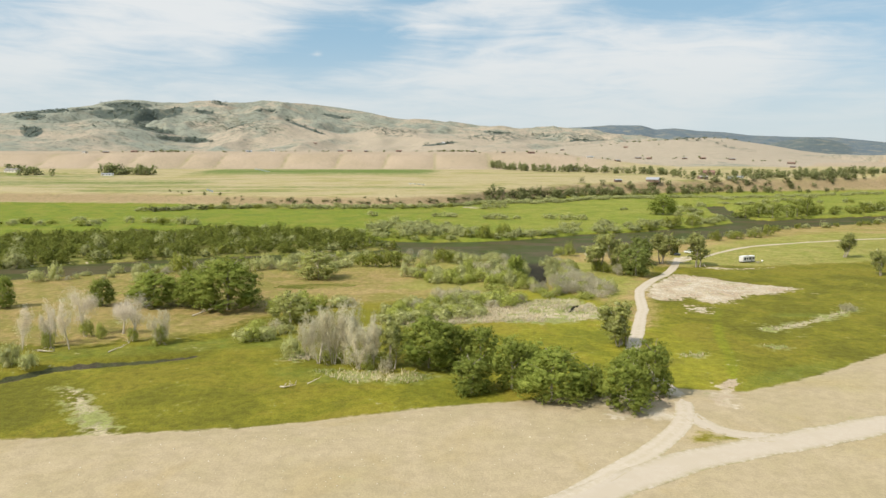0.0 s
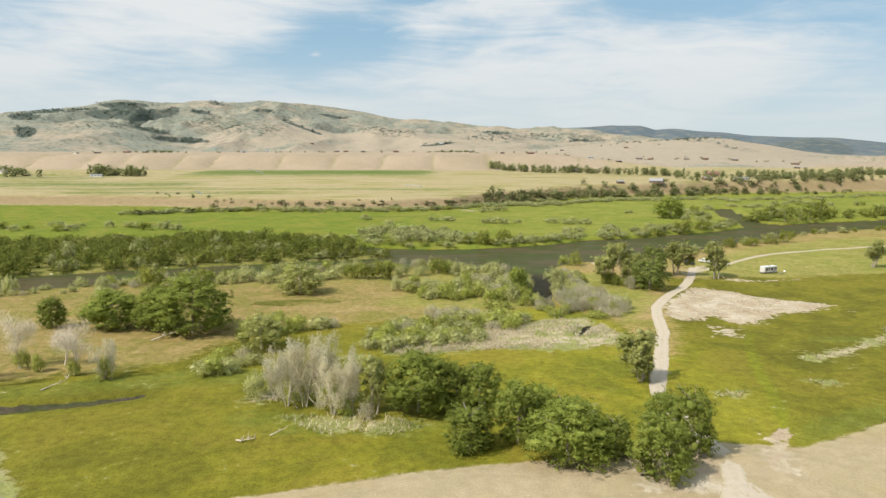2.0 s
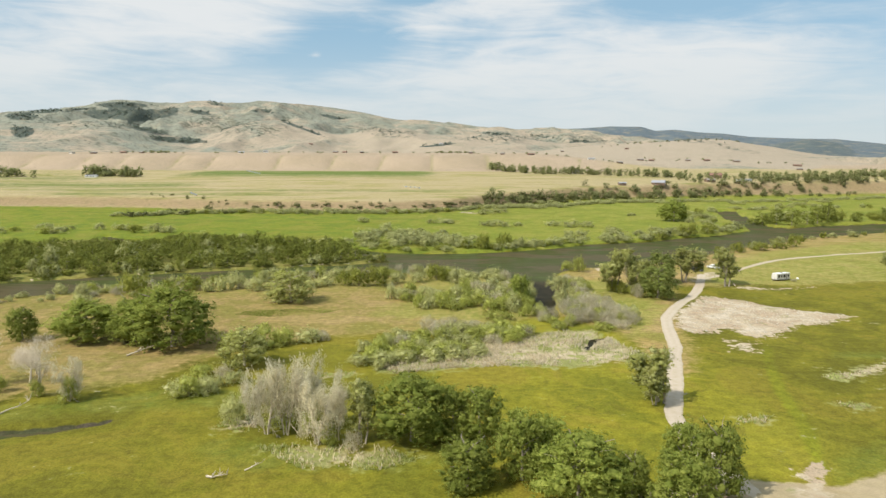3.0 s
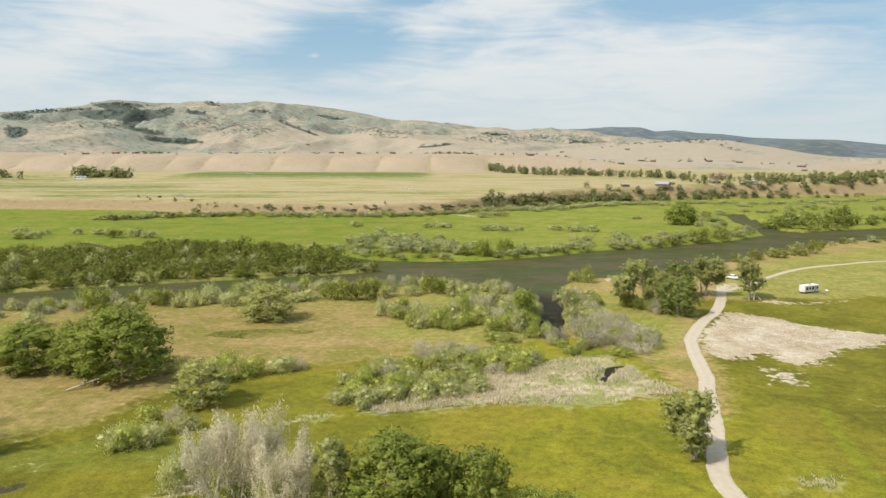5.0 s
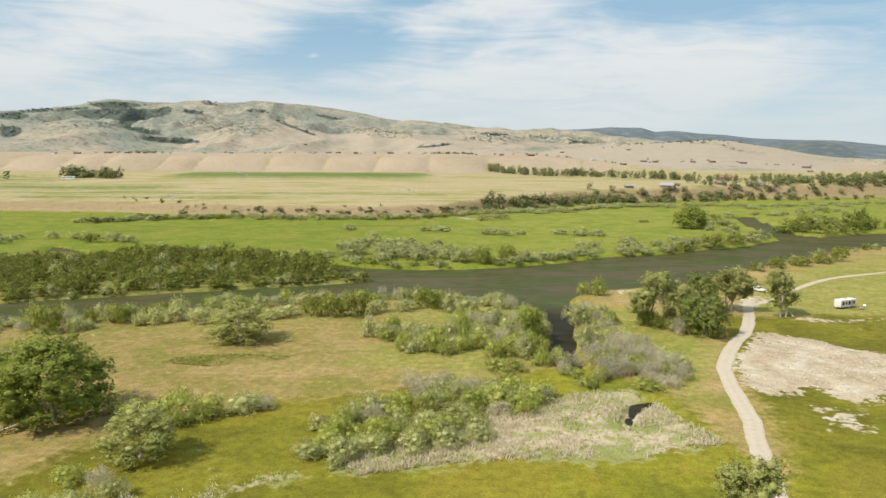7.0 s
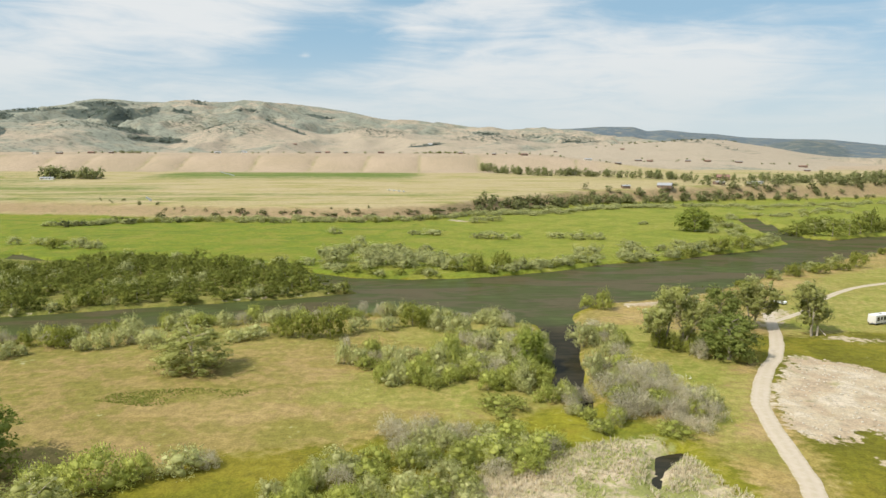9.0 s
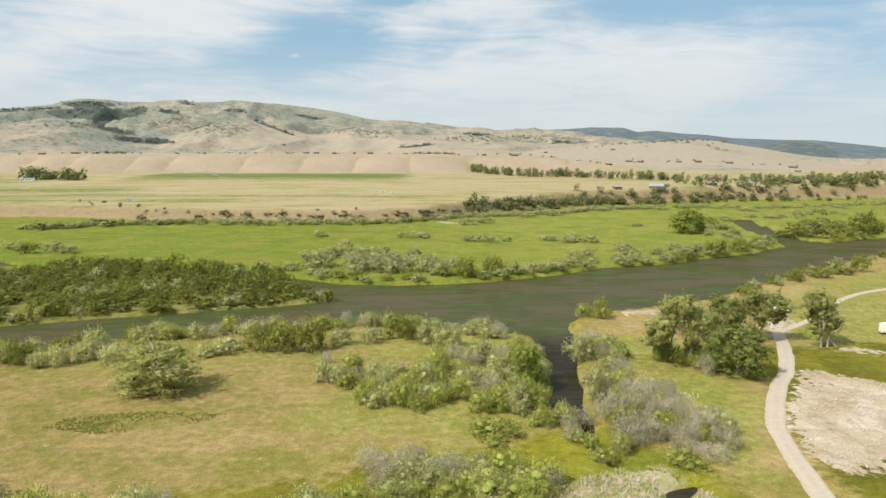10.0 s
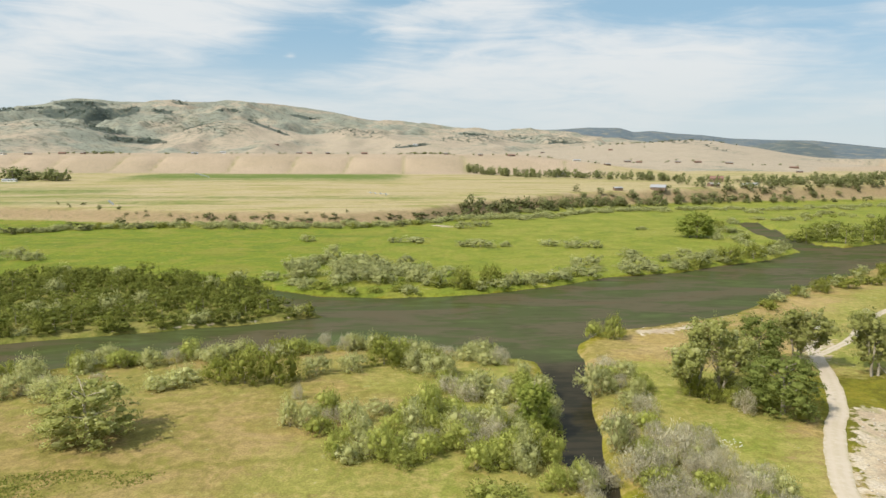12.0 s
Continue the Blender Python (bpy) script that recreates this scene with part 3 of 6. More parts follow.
# ---------------------------------------------------------------- ground
def build_ground():
    near = np.concatenate([np.arange(40, 470, 1.25), np.arange(470, 760, 2.4)])
    far = 760 * np.exp(np.linspace(0, np.log(4950 / 760.0), 210))
    before = np.concatenate([np.array([-1500, -900, -500, -250, -120, -60, -20]), np.arange(0, 40, 4)])
    ys = np.concatenate([before, near, far])
    us = np.linspace(-1, 1, 301)
    us = 0.78 * us + 0.22 * us**3
    half = np.maximum(0.72 * np.abs(ys - 10) + 130, 300)
    x = us[None, :] * half[:, None]
    y = np.repeat(ys[:, None], len(us), 1)
    x, y = x.ravel(), y.ravel()
    z, wet, d, bluff, layer, bench, r, az = height(x, y)
    nx, ny = len(us), len(ys)
    i = (np.arange(ny - 1)[:, None] * nx + np.arange(nx - 1)[None, :]).ravel()
    me = mesh_of("ground", np.stack([x, y, z], 1), np.stack([i, i + 1, i + nx + 1, i + nx], 1), GROUND, True)

    def keep(name, values):
        me.attributes.new(name, "FLOAT", "POINT").data.foreach_set("value", np.asarray(values, np.float32))

    def inside(ring, reach=6.0):
        return np.clip(0.5 - area_distance(x, y, ring) / reach, 0, 1)

    keep("dry", np.clip(0.5 + bench / 6.0, 0, 1) - 0.48 * inside(TRIANGLE, 3.0))
    keep("gold", np.maximum.reduce([inside(ring, 16.0) for ring in GOLD]))
    keep("spring", np.maximum.reduce([inside(ring, 14.0) for ring in SPRING]))
    keep("rich", step(20, -50, x) * (0.45 + 0.9 * fbm(x, y * 1.6, 34, 3, 71)))
    keep("damp", np.maximum.reduce([inside(ring, 7.0) for ring in DAMP]))
    keep("east", step(-90, 90, x))
    keep("dim", np.maximum(step(40, -60, x), 1.0 * step(52, 74, x)))
    keep("lime", np.maximum(np.clip(0.5 - (line_distance(x, y, WET_RUN, [0.9, 1.1, 1.5, 1.2, 0.9])) / 3.0, 0, 1), 0))
    on_island = np.clip(0.5 - (area_distance(x, y, ISLAND) - 5.0) / 6.0, 0, 1)
    keep("island", on_island)
    keep("reed", 0.9 * np.maximum.reduce([inside(ring, 8.0) * (0.7 if k == 1 else 1.0) for k, ring in enumerate(REEDS + [PALE_PATH])]))
    sandbank = np.clip(1 - np.abs(d - 10) / 15, 0, 1) * step(-130, -60, x) * step(90, 40, x) * (0.60 + 0.9 * fbm(x, y, 45, 3, 70))
    margin = on_island * np.exp(-(((wet - 1.0) / 0.7) ** 2)) * 0.42 * (y - 0.42 * x < 385)
    keep("sand", np.maximum(np.maximum.reduce([inside(ring, 7.0) * ({2: 0.62, 5: 0.45, 10: 0.66}.get(k, 1.0)) for k, ring in enumerate(SANDS)]), np.maximum(sandbank, margin)))
    north = area_distance(x, y, NORTH_SIDE)
    keep("lush", np.clip(0.5 - north / 5.0, 0, 1))
    keep("plain", np.clip(0.5 + (d - 2) / 10.0, 0, 1))
    strip = np.maximum.reduce([np.clip(1.0 - np.abs(y - yy - 0.02 * x) / wd, 0, 1) * step(x0 - 30, x0 + 30, x) * step(x1 + 30, x1 - 30, x) * much for yy, wd, x0, x1, much in FIELDS])
    keep("crop", strip)
    keep("slope", np.maximum(np.maximum(bluff, step(1250, 1420, y)), step(1180, 1200, y) * step(440, 150, x)) * (y > 1100))
    keep("scarp", np.clip(1 - np.abs(d - 11) / 17, 0, 1))
    keep("gully", np.clip(1 - 2.2 * gully_at(x, y), 0, 1) * (y > 1180) * (y < 1380))
    hill_share = step(0.2, 0.8, layer) * (y > 1300)
    keep("hill", hill_share)
    rise = np.degrees(np.arctan2(z - EYE_Z, r))
    patchy = fbm(x, y, 260, 4, 15) - 0.5
    keep("sage", np.where(layer == 3, 0.60, np.where(layer == 2, 0.40, 0.15)) + 0.5 * (fbm(x, y, 700, 3, 61) - 0.5) - 0.25 * np.exp(-((az + 5) / 6) ** 2) * (layer == 2) + 0.22 * step(-20, -28, az))
    dark = np.zeros(len(x))
    for east, up, wide, tall, lean in WOODS:
        u, v = az - east, rise - up
        v = v - lean * u
        dark = np.maximum(dark, np.exp(-((u / wide) ** 2 + (v / tall) ** 2)))
    scrubby = np.zeros(len(x))
    for east, up, wide, tall, lean in SCRUB:
        u = az - east
        scrubby = np.maximum(scrubby, np.exp(-((u / wide) ** 2 + ((rise - up - lean * u) / tall) ** 2)))
    keep("scrubby", scrubby * (layer >= 1))
    # ridges 4 and 5 take the painted haze tint throughout, 5 less blue
    keep("woods_and_haze", np.where(layer >= 4, 0.95, dark * (layer >= 2) * 1.1 + 0.34 * patchy))
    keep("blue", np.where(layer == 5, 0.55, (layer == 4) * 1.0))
    keep("wet", np.maximum(step(0.6, -0.8, wet), step(0.6, -0.3, line_distance(x, y, DITCH, DITCH_WIDTHS))) * (y < 720))
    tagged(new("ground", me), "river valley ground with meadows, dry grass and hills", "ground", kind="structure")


GOLD = [[(-420, 140), (-150, 168), (-95, 160), (-64, 174), (-56, 192), (-34, 212), (-12, 217), (14, 228), (31, 236), (32, 256), (31, 300), (10, 314), (-30, 312), (-90, 290), (-160, 252), (-420, 146)],
        [(48, 220), (51, 202), (53, 184), (57, 184), (64, 206), (71, 232), (88, 290), (150, 296), (260, 330), (430, 470), (325, 505), (230, 459), (165, 407), (105, 352), (66, 333), (46, 314), (40, 300), (39, 268), (37, 240)]]
SPRING = [[(48, 222), (60, 216), (68, 250), (84, 280), (72, 296), (52, 304), (46, 290), (44, 262)], [(-22, 236), (6, 232), (26, 230), (28, 298), (6, 302), (-6, 296), (2, 270), (-20, 252)],
          [(-140, 250), (-60, 272), (0, 292), (30, 292), (30, 306), (0, 312), (-70, 296), (-150, 262)], [(97, 294), (150, 288), (260, 330), (330, 400), (250, 440), (165, 388), (112, 332)]]
TRIANGLE = [(45.6, 108.6), (42.3, 110.2), (37.2, 101.4), (47, 103.2), (54, 104.9)]
DAMP = [[(-125, 128), (-104, 142), (-88, 148), (-64, 157), (-42, 160), (-36, 158), (-38, 168), (-50, 174), (-64, 166), (-82, 159), (-100, 153), (-126, 146)],
        [(-40, 140), (-28, 134), (-6, 134), (4, 138), (2, 142), (-10, 140), (-20, 141), (-34, 147)], [(60, 131), (66, 133), (80, 141), (92, 149), (90, 152), (76, 147), (62, 138)],
        [(30, 222), (40, 216), (48, 222), (46, 228), (36, 228)], [(96, 196), (116, 196), (114, 202), (98, 201)]]
WET_RUN = [(60, 136), (66, 152), (71, 172), (78, 192), (84, 206)]
ISLAND = [(-30, 355), (-50, 347), (-95, 332), (-142, 313), (-160, 304), (-232, 270), (-430, 200), (-440, 330), (-240, 405), (-205, 428), (-165, 420), (-120, 417), (-75, 406), (-54, 390), (-42, 368)]
REEDS = [[(-15, 186), (-10, 181), (6, 186), (35, 188), (51, 194), (47, 206), (42, 222), (30, 218), (10, 206), (-8, 196)],
         [(-30, 142), (-20, 134), (-8, 134), (-2, 138), (-8, 142), (-20, 144)], [(-40, 150), (-33, 148), (-30, 153), (-36, 156)], [(-28, 175.5), (-19, 180), (-18.5, 183.5), (-27, 179)], [(84, 181), (101.7, 190.8), (118.8, 204), (129, 209.5), (120.5, 200.4), (98.3, 183.4), (87, 179)], [(78.5, 164.8), (84.6, 165.2), (84, 162.4), (80, 161.4)],
         [(54, 154), (60, 154), (63, 158), (57, 158)]]
PALE_PATH = [(-79, 130), (-73, 129), (-62, 116), (-50, 101), (-56, 101), (-68, 116)]
SANDS = [[(59.4, 138.2), (61.8, 139.4), (52.4, 118.6), (48.6, 118.7)], [(69.5, 234), (73.5, 244), (78, 252), (85.5, 260.5), (91, 269), (98, 267.5), (104, 261), (108, 254), (116, 248), (127, 241), (116, 233), (104, 228), (97, 223), (92, 216), (86, 214.5), (83, 219), (81, 223), (72, 217.5), (68.5, 219.5), (67.6, 227)], [(76, 212), (84, 211), (79, 200), (73, 201)],
         [(66, 331), (79, 335), (92, 343), (92, 339), (80, 331), (68, 327)], [(44, 236), (50, 243), (56, 236), (53, 226), (47, 230)],
         [(94, 296), (100, 312), (112, 324), (122, 326), (112, 312), (104, 300)],
         [(30, 114), (40, 113), (44, 128), (34, 129)], [(-58, 816), (-30, 796), (-28, 800), (-55, 821)],
         [(8, 640), (20, 624), (24, 627), (12, 646)], [(-274, 730), (-258, 700), (-248, 700), (-262, 732)], [(110, 287), (125, 283), (142, 288), (141, 291), (124, 287), (111, 291)]]
NORTH_SIDE = NORTH_BANK[:4] + [(246, 528), (238, 540), (250, 590), (232, 590), (221, 540)] + NORTH_BANK[13:] + ISLAND_BANK + [(-900, 1500), (900, 1500)]
# wooded patches on the hills: bearing, rise, half widths, lean
WOODS = [(-25.8, 3.46, 3.0, 0.44, 0.03), (-26.4, 4.15, 1.9, 0.22, 0.03), (-23.2, 3.75, 0.9, 0.25, 0.25), (-31.0, 3.52, 2.9, 0.08, 0.12), (-33.0, 3.05, 1.1, 0.24, -0.05), (-33.2, 2.0, 0.8, 0.40, 0.0),
         (-20.8, 3.76, 0.9, 0.15, -0.12), (-15.85, 3.97, 1.3, 0.10, -0.08), (-19.6, 4.46, 0.7, 0.12, -0.1), (-22.5, 1.55, 2.1, 0.22, -0.05), (-24.8, 2.30, 1.4, 0.17, -0.22), (-12.7, 2.6, 1.9, 0.10, -0.36),
         (-10.2, 3.58, 1.2, 0.10, -0.16), (-1.3, 1.36, 1.8, 0.09, 0.1), (7.4, 2.05, 1.6, 0.05, -0.1), (10.6, 1.62, 2.2, 0.05, -0.02), (3, 2.3, 1.6, 0.05, -0.1)]
# scrubby slopes, dotted with single bushes
SCRUB = [(9.4, 1.9, 3.4, 0.35, -0.03), (-17.2, 2.6, 3.2, 0.6, 0.0), (-20.5, 3.1, 2.2, 0.4, 0.1), (-28, 2.6, 3.5, 0.3, 0.0), (-6, 2.4, 3.0, 0.35, -0.1), (3.5, 1.9, 3.5, 0.3, 0.0), (19.8, 1.62, 2.4, 0.14, -0.1), (23, 1.0, 1.6, 0.16, -0.2)]
FIELDS = [(1118, 150, -420, -30, 1.0), (775, 46, -480, 20, 0.5), (850, 110, -800, -300, 0.62), (725, 40, -420, -160, 0.55), (980, 120, -900, -480, 0.55)]
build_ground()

# water: one sheet at the river's level under which the bed drops away
bm = bmesh.new()
bmesh.ops.create_grid(bm, x_segments=60, y_segments=40, size=1)
for v in bm.verts:
    v.co = (v.co.x * 900, 330 + v.co.y * 395, -1.2)
me = bpy.data.meshes.new("water")
bm.to_mesh(me)
bm.free()
me.materials.append(WATER)
tagged(new("water", me), "calm brown-green river water with shallow weed beds", "river", kind="structure")


# ---------------------------------------------------------------- roads
def smooth_line(line, gap):
    pts = [Vector((*p, 0)) for p in line]
    out = []
    for k in range(len(pts) - 1):
        a, b, c, d = pts[max(k - 1, 0)], pts[k], pts[k + 1], pts[min(k + 2, len(pts) - 1)]
        count = max(2, int((c - b).length / gap))
        for j in range(count):
            s = j / count
            out.append(0.5 * (2 * b + (c - a) * s + (2 * a - 5 * b + 4 * c - d) * s * s + (3 * b - a - 3 * c + d) * s**3))
    return out + [pts[-1]]


def road(name, line, width, label, lift, grass, gravel):
    pts = smooth_line(line, 1.2)
    across = [-1.0, -0.86, -0.62, -0.40, -0.14, 0.14, 0.40, 0.62, 0.86, 1.0]
    sink = [-0.14, -0.02, -0.05, -0.05, 0.0, 0.0, -0.05, -0.05, -0.02, -0.14]
    verge = [1.0, 0.35, 0.05, 0.0, grass, grass, 0.0, 0.05, 0.35, 1.0]
    xs, ys, zs, vs = [], [], [], []
    for k, p in enumerate(pts):
        ahead = pts[min(k + 1, len(pts) - 1)] - pts[max(k - 1, 0)]
        side = Vector((-ahead.y, ahead.x, 0)).normalized()
        bank = [width / 2 * (1 + 0.05 * math.sin(k * 0.21 + q) + 0.04 * math.sin(k * 0.57 + 2 * q) + 0.02 * math.sin(k * 1.31 + 3 * q)) for q in (len(line), len(line) + 1.7)]
        for u, s, g in zip(across, sink, verge):
            q = p + side * u * bank[u > 0]
            xs.append(q.x), ys.append(q.y), zs.append(s + lift), vs.append(g)
    n = len(across)
    z = height(np.array(xs), np.array(ys))[0].reshape(-1, n)
    soft = np.pad(z, ((4, 4), (0, 0)), "edge")
    z = (sum(soft[k:k + len(z)] for k in range(9)) / 9).ravel() + np.array(zs)
    i = (np.arange(len(pts) - 1)[:, None] * n + np.arange(n - 1)[None, :]).ravel()
    me = mesh_of(name, np.stack([xs, ys, z], 1), np.stack([i, i + n, i + n + 1, i + 1], 1), gravel, True)
    me.attributes.new("verge", "FLOAT", "POINT").data.foreach_set("value", np.array(vs, np.float32))
    return tagged(new(name, me), label, "road", kind="structure")


road("road", LANE, 6.4, "pale gravel lane across the dry bench", 0.14, 0.0, LANE_GRAVEL)
road("driveway", DRIVEWAY, 3.7, "winding pale gravel drive down to the river", 0.125, 0.18, DRIVE_GRAVEL)
road("link_road", LINK, 3.8, "short gravel link between the lane and the drive", 0.11, 0.0, LANE_GRAVEL)
road("track", TRACK, 2.3, "faint dirt track through the dry grass", 0.10, 0.5, DRIVE_GRAVEL)


# ---------------------------------------------------------------- plants
def tube(points, radii, sides=6):
    """Verts and quads of a tapered, bent limb."""
    verts, faces = [], []
    for k, (p, r) in enumerate(zip(points, radii)):
        ahead = (points[min(k + 1, len(points) - 1)] - points[max(k - 1, 0)]).normalized()
        a = ahead.orthogonal().normalized()
        b = ahead.cross(a)
        for j in range(sides):
            t = 2 * math.pi * j / sides
            verts.append(p + (a * math.cos(t) + b * math.sin(t)) * r)
    for k in range(len(points) - 1):
        for j in range(sides):
            i, o = k * sides + j, k * sides + (j + 1) % sides
            faces.append((i, o, o + sides, i + sides))
    return verts, faces


def joined(pieces):
    verts, faces = [], []
    for v, f in pieces:
        faces += [tuple(len(verts) + i for i in q) for q in f]
        verts += v
    return np.array([tuple(v) for v in verts]), np.array(faces)


def quad_sphere(n=3):
    """Verts and quads of a ball with an even net."""
    verts, faces = [], []
    t = np.linspace(-1, 1, n + 1)
    for axis in range(3):
        for sign in (-1, 1):
            base = len(verts)
            for u in t:
                for v in t:
                    q = [0, 0, 0]
                    q[axis], q[(axis + 1) % 3], q[(axis + 2) % 3] = sign, math.tan(u * math.pi / 4) * sign, math.tan(v * math.pi / 4)
                    verts.append(np.array(q, float) / np.linalg.norm(q))
            for i in range(n):
                for j in range(n):
                    k = base + i * (n + 1) + j
                    faces.append((k, k + n + 1, k + n + 2, k + 1))
    verts = np.round(np.array(verts), 6)
    only, index = np.unique(verts, axis=0, return_inverse=True)
    return only, index.ravel()[np.array(faces)]


BALL, SMALL_BALL = quad_sphere(2), quad_sphere(1)


def uneven(way, pick):
    return 1 + 0.20 * np.sin(way[:, 0] * 7 + pick) * np.sin(way[:, 1] * 6 + 2 * pick) + 0.15 * np.sin(way[:, 2] * 9 + pick)


def crown(rng, lobes, count, size, core=0.62, slim=0.62, upright=0.0, inner=BALL):
    """Foliage: lumpy inner masses, one a lobe (x, y, z, radius, flatness), under many small leaf sprays. Verts, quads and soft normals."""
    lobes = np.array(lobes)
    middle = np.array([0, 0, lobes[:, 2].mean() * 0.8])
    all_v, all_f, all_n, start = [], [], [], 0
    if core:
        ball, quads = inner
        for k, lobe in enumerate(lobes):
            grow = uneven(ball, np.full(len(ball), k)) * (1 + 0.10 * rng.normal(size=len(ball)))
            v = lobe[:3] + ball * (lobe[3] * core * grow)[:, None] * np.array([1, 1, lobe[4]])
            v[:, 2] = np.maximum(v[:, 2], 0.0)
            out = v - middle
            soft = ball * 0.8 + 0.35 * out / (np.linalg.norm(out, axis=1)[:, None] + 1e-6) + rng.normal(size=ball.shape) * 0.16
            all_v.append(v), all_f.append(quads + start), all_n.append(soft)
            start += len(v)
    # leaves sit in sprigs, and the sprigs stand out from the lobes by uneven lengths
    share = lobes[:, 3] ** 2
    sprigs = max(12, count // 9)
    pick = rng.choice(len(lobes), sprigs, p=share / share.sum())
    lobe = lobes[pick]
    way = rng.normal(size=(sprigs, 3))
    way[:, 2] += 0.25
    way /= np.linalg.norm(way, axis=1)[:, None]
    reach = rng.uniform(core, 1.0, sprigs) ** 0.6 + 0.34 * rng.random(sprigs) ** 2 if core else rng.uniform(0.2, 1.15, sprigs)
    heart = lobe[:, :3] + way * (lobe[:, 3] * reach * uneven(way, pick))[:, None] * np.stack([np.ones(sprigs), np.ones(sprigs), lobe[:, 4]], 1)
    tilt = way + rng.normal(size=(sprigs, 3)) * 0.45 + np.array([0, 0, 0.25])
    sprig = rng.integers(0, sprigs, count)
    way, tilt = way[sprig], tilt[sprig]
    pos = heart[sprig] + rng.normal(size=(count, 3)) * size * np.array([1.5, 1.5, 1.9 if upright else 1.1])
    face = tilt + rng.normal(size=(count, 3)) * 0.40
    face /= np.linalg.norm(face, axis=1)[:, None]
    a = np.cross(face, rng.normal(size=(count, 3)))
    a /= np.linalg.norm(a, axis=1)[:, None] + 1e-9
    if upright:
        a = way * 0.6 + rng.normal(size=(count, 3)) * 0.40 + np.array([0, 0, upright])
        a /= np.linalg.norm(a, axis=1)[:, None]
        face = face - a * (face * a).sum(1)[:, None]
        face /= np.linalg.norm(face, axis=1)[:, None] + 1e-9
    b = np.cross(face, a)
    s = (size * rng.uniform(0.6, 1.5, count))[:, None]
    bend = face * s * 0.25
    verts = np.stack([pos - a * s, pos - b * s * slim + bend, pos + a * s, pos + b * s * slim + bend], 1)
    keep = verts[:, :, 2].min(1) > 0.02
    out = pos - middle
    out /= np.linalg.norm(out, axis=1)[:, None] + 1e-6
    soft = way * 0.25 + out * 0.45 + face * 0.75 + np.array([0, 0, 0.15])
    all_v.append(verts[keep].reshape(-1, 3)), all_f.append(np.arange(keep.sum() * 4).reshape(-1, 4) + start), all_n.append(np.repeat(soft[keep], 4, 0))
    normals = np.concatenate(all_n)
    return np.concatenate(all_v), np.concatenate(all_f), normals / np.linalg.norm(normals, axis=1)[:, None]


def foliage_mesh(verts, faces, normals, mat):
    me = mesh_of("crown", verts, faces, mat, True)
    me.normals_split_custom_set_from_vertices(normals.tolist())
    return me


def limbs(rng, top, spread, trunk_r, forks, lean=0.06, low=0.25, twigs=0, sides=6):
    """A tapered trunk with forking limbs; gives the pieces and the limb tips."""
    pieces, tips = [], []
    pts = [Vector((0, 0, -0.25))]
    for k in range(1, 7):
        z = top * 0.75 * k / 6
        pts.append(Vector((rng.normal() * lean * z * 0.5, rng.normal() * lean * z * 0.5, z)))
    pieces.append(tube(pts, [trunk_r * (1.25 if k == 0 else 1 - 0.13 * k) for k in range(7)], sides))
    for f in range(forks):
        k = int(rng.integers(2, 7)) if low < 0.3 else int(rng.integers(3, 7))
        start, turn = pts[k], 2 * math.pi * (f / forks + rng.uniform(-0.06, 0.06))
        reach = spread * rng.uniform(0.55, 1.0) * (1.05 - 0.06 * k)
        rise = top * rng.uniform(0.12, 0.32)
        way = Vector((math.cos(turn), math.sin(turn), 0))
        line = [start, start + way * reach * 0.35 + Vector((0, 0, rise * 0.45)), start + way * reach * 0.7 + Vector((rng.normal() * 0.2, rng.normal() * 0.2, rise * 0.8)), start + way * reach + Vector((0, 0, rise * 1.05))]
        r = trunk_r * rng.uniform(0.35, 0.55)
        pieces.append(tube(line, [r, r * 0.75, r * 0.5, r * 0.2], max(4, sides - 2)))
        tips += [line[2], line[3]]
        for _ in range(twigs):
            s = line[int(rng.integers(1, 4))]
            w1 = Vector((rng.normal() + way.x * 0.5, rng.normal() + way.y * 0.5, abs(rng.normal()) + 0.5)).normalized()
            ln = spread * rng.uniform(0.18, 0.5)
            mid = s + w1 * ln * 0.5 + Vector((rng.normal(), rng.normal(), rng.normal())) * ln * 0.08
            end = s + w1 * ln
            pieces.append(tube([s, mid, end], [r * 0.42, r * 0.28, r * 0.08], 3))
            for _ in range(3):
                w2 = (w1 + Vector((rng.normal(), rng.normal(), rng.normal())) * 0.6).normalized()
                pieces.append(tube([mid, mid + w2 * ln * 0.5], [r * 0.2, r * 0.05], 3))
    return pieces, tips


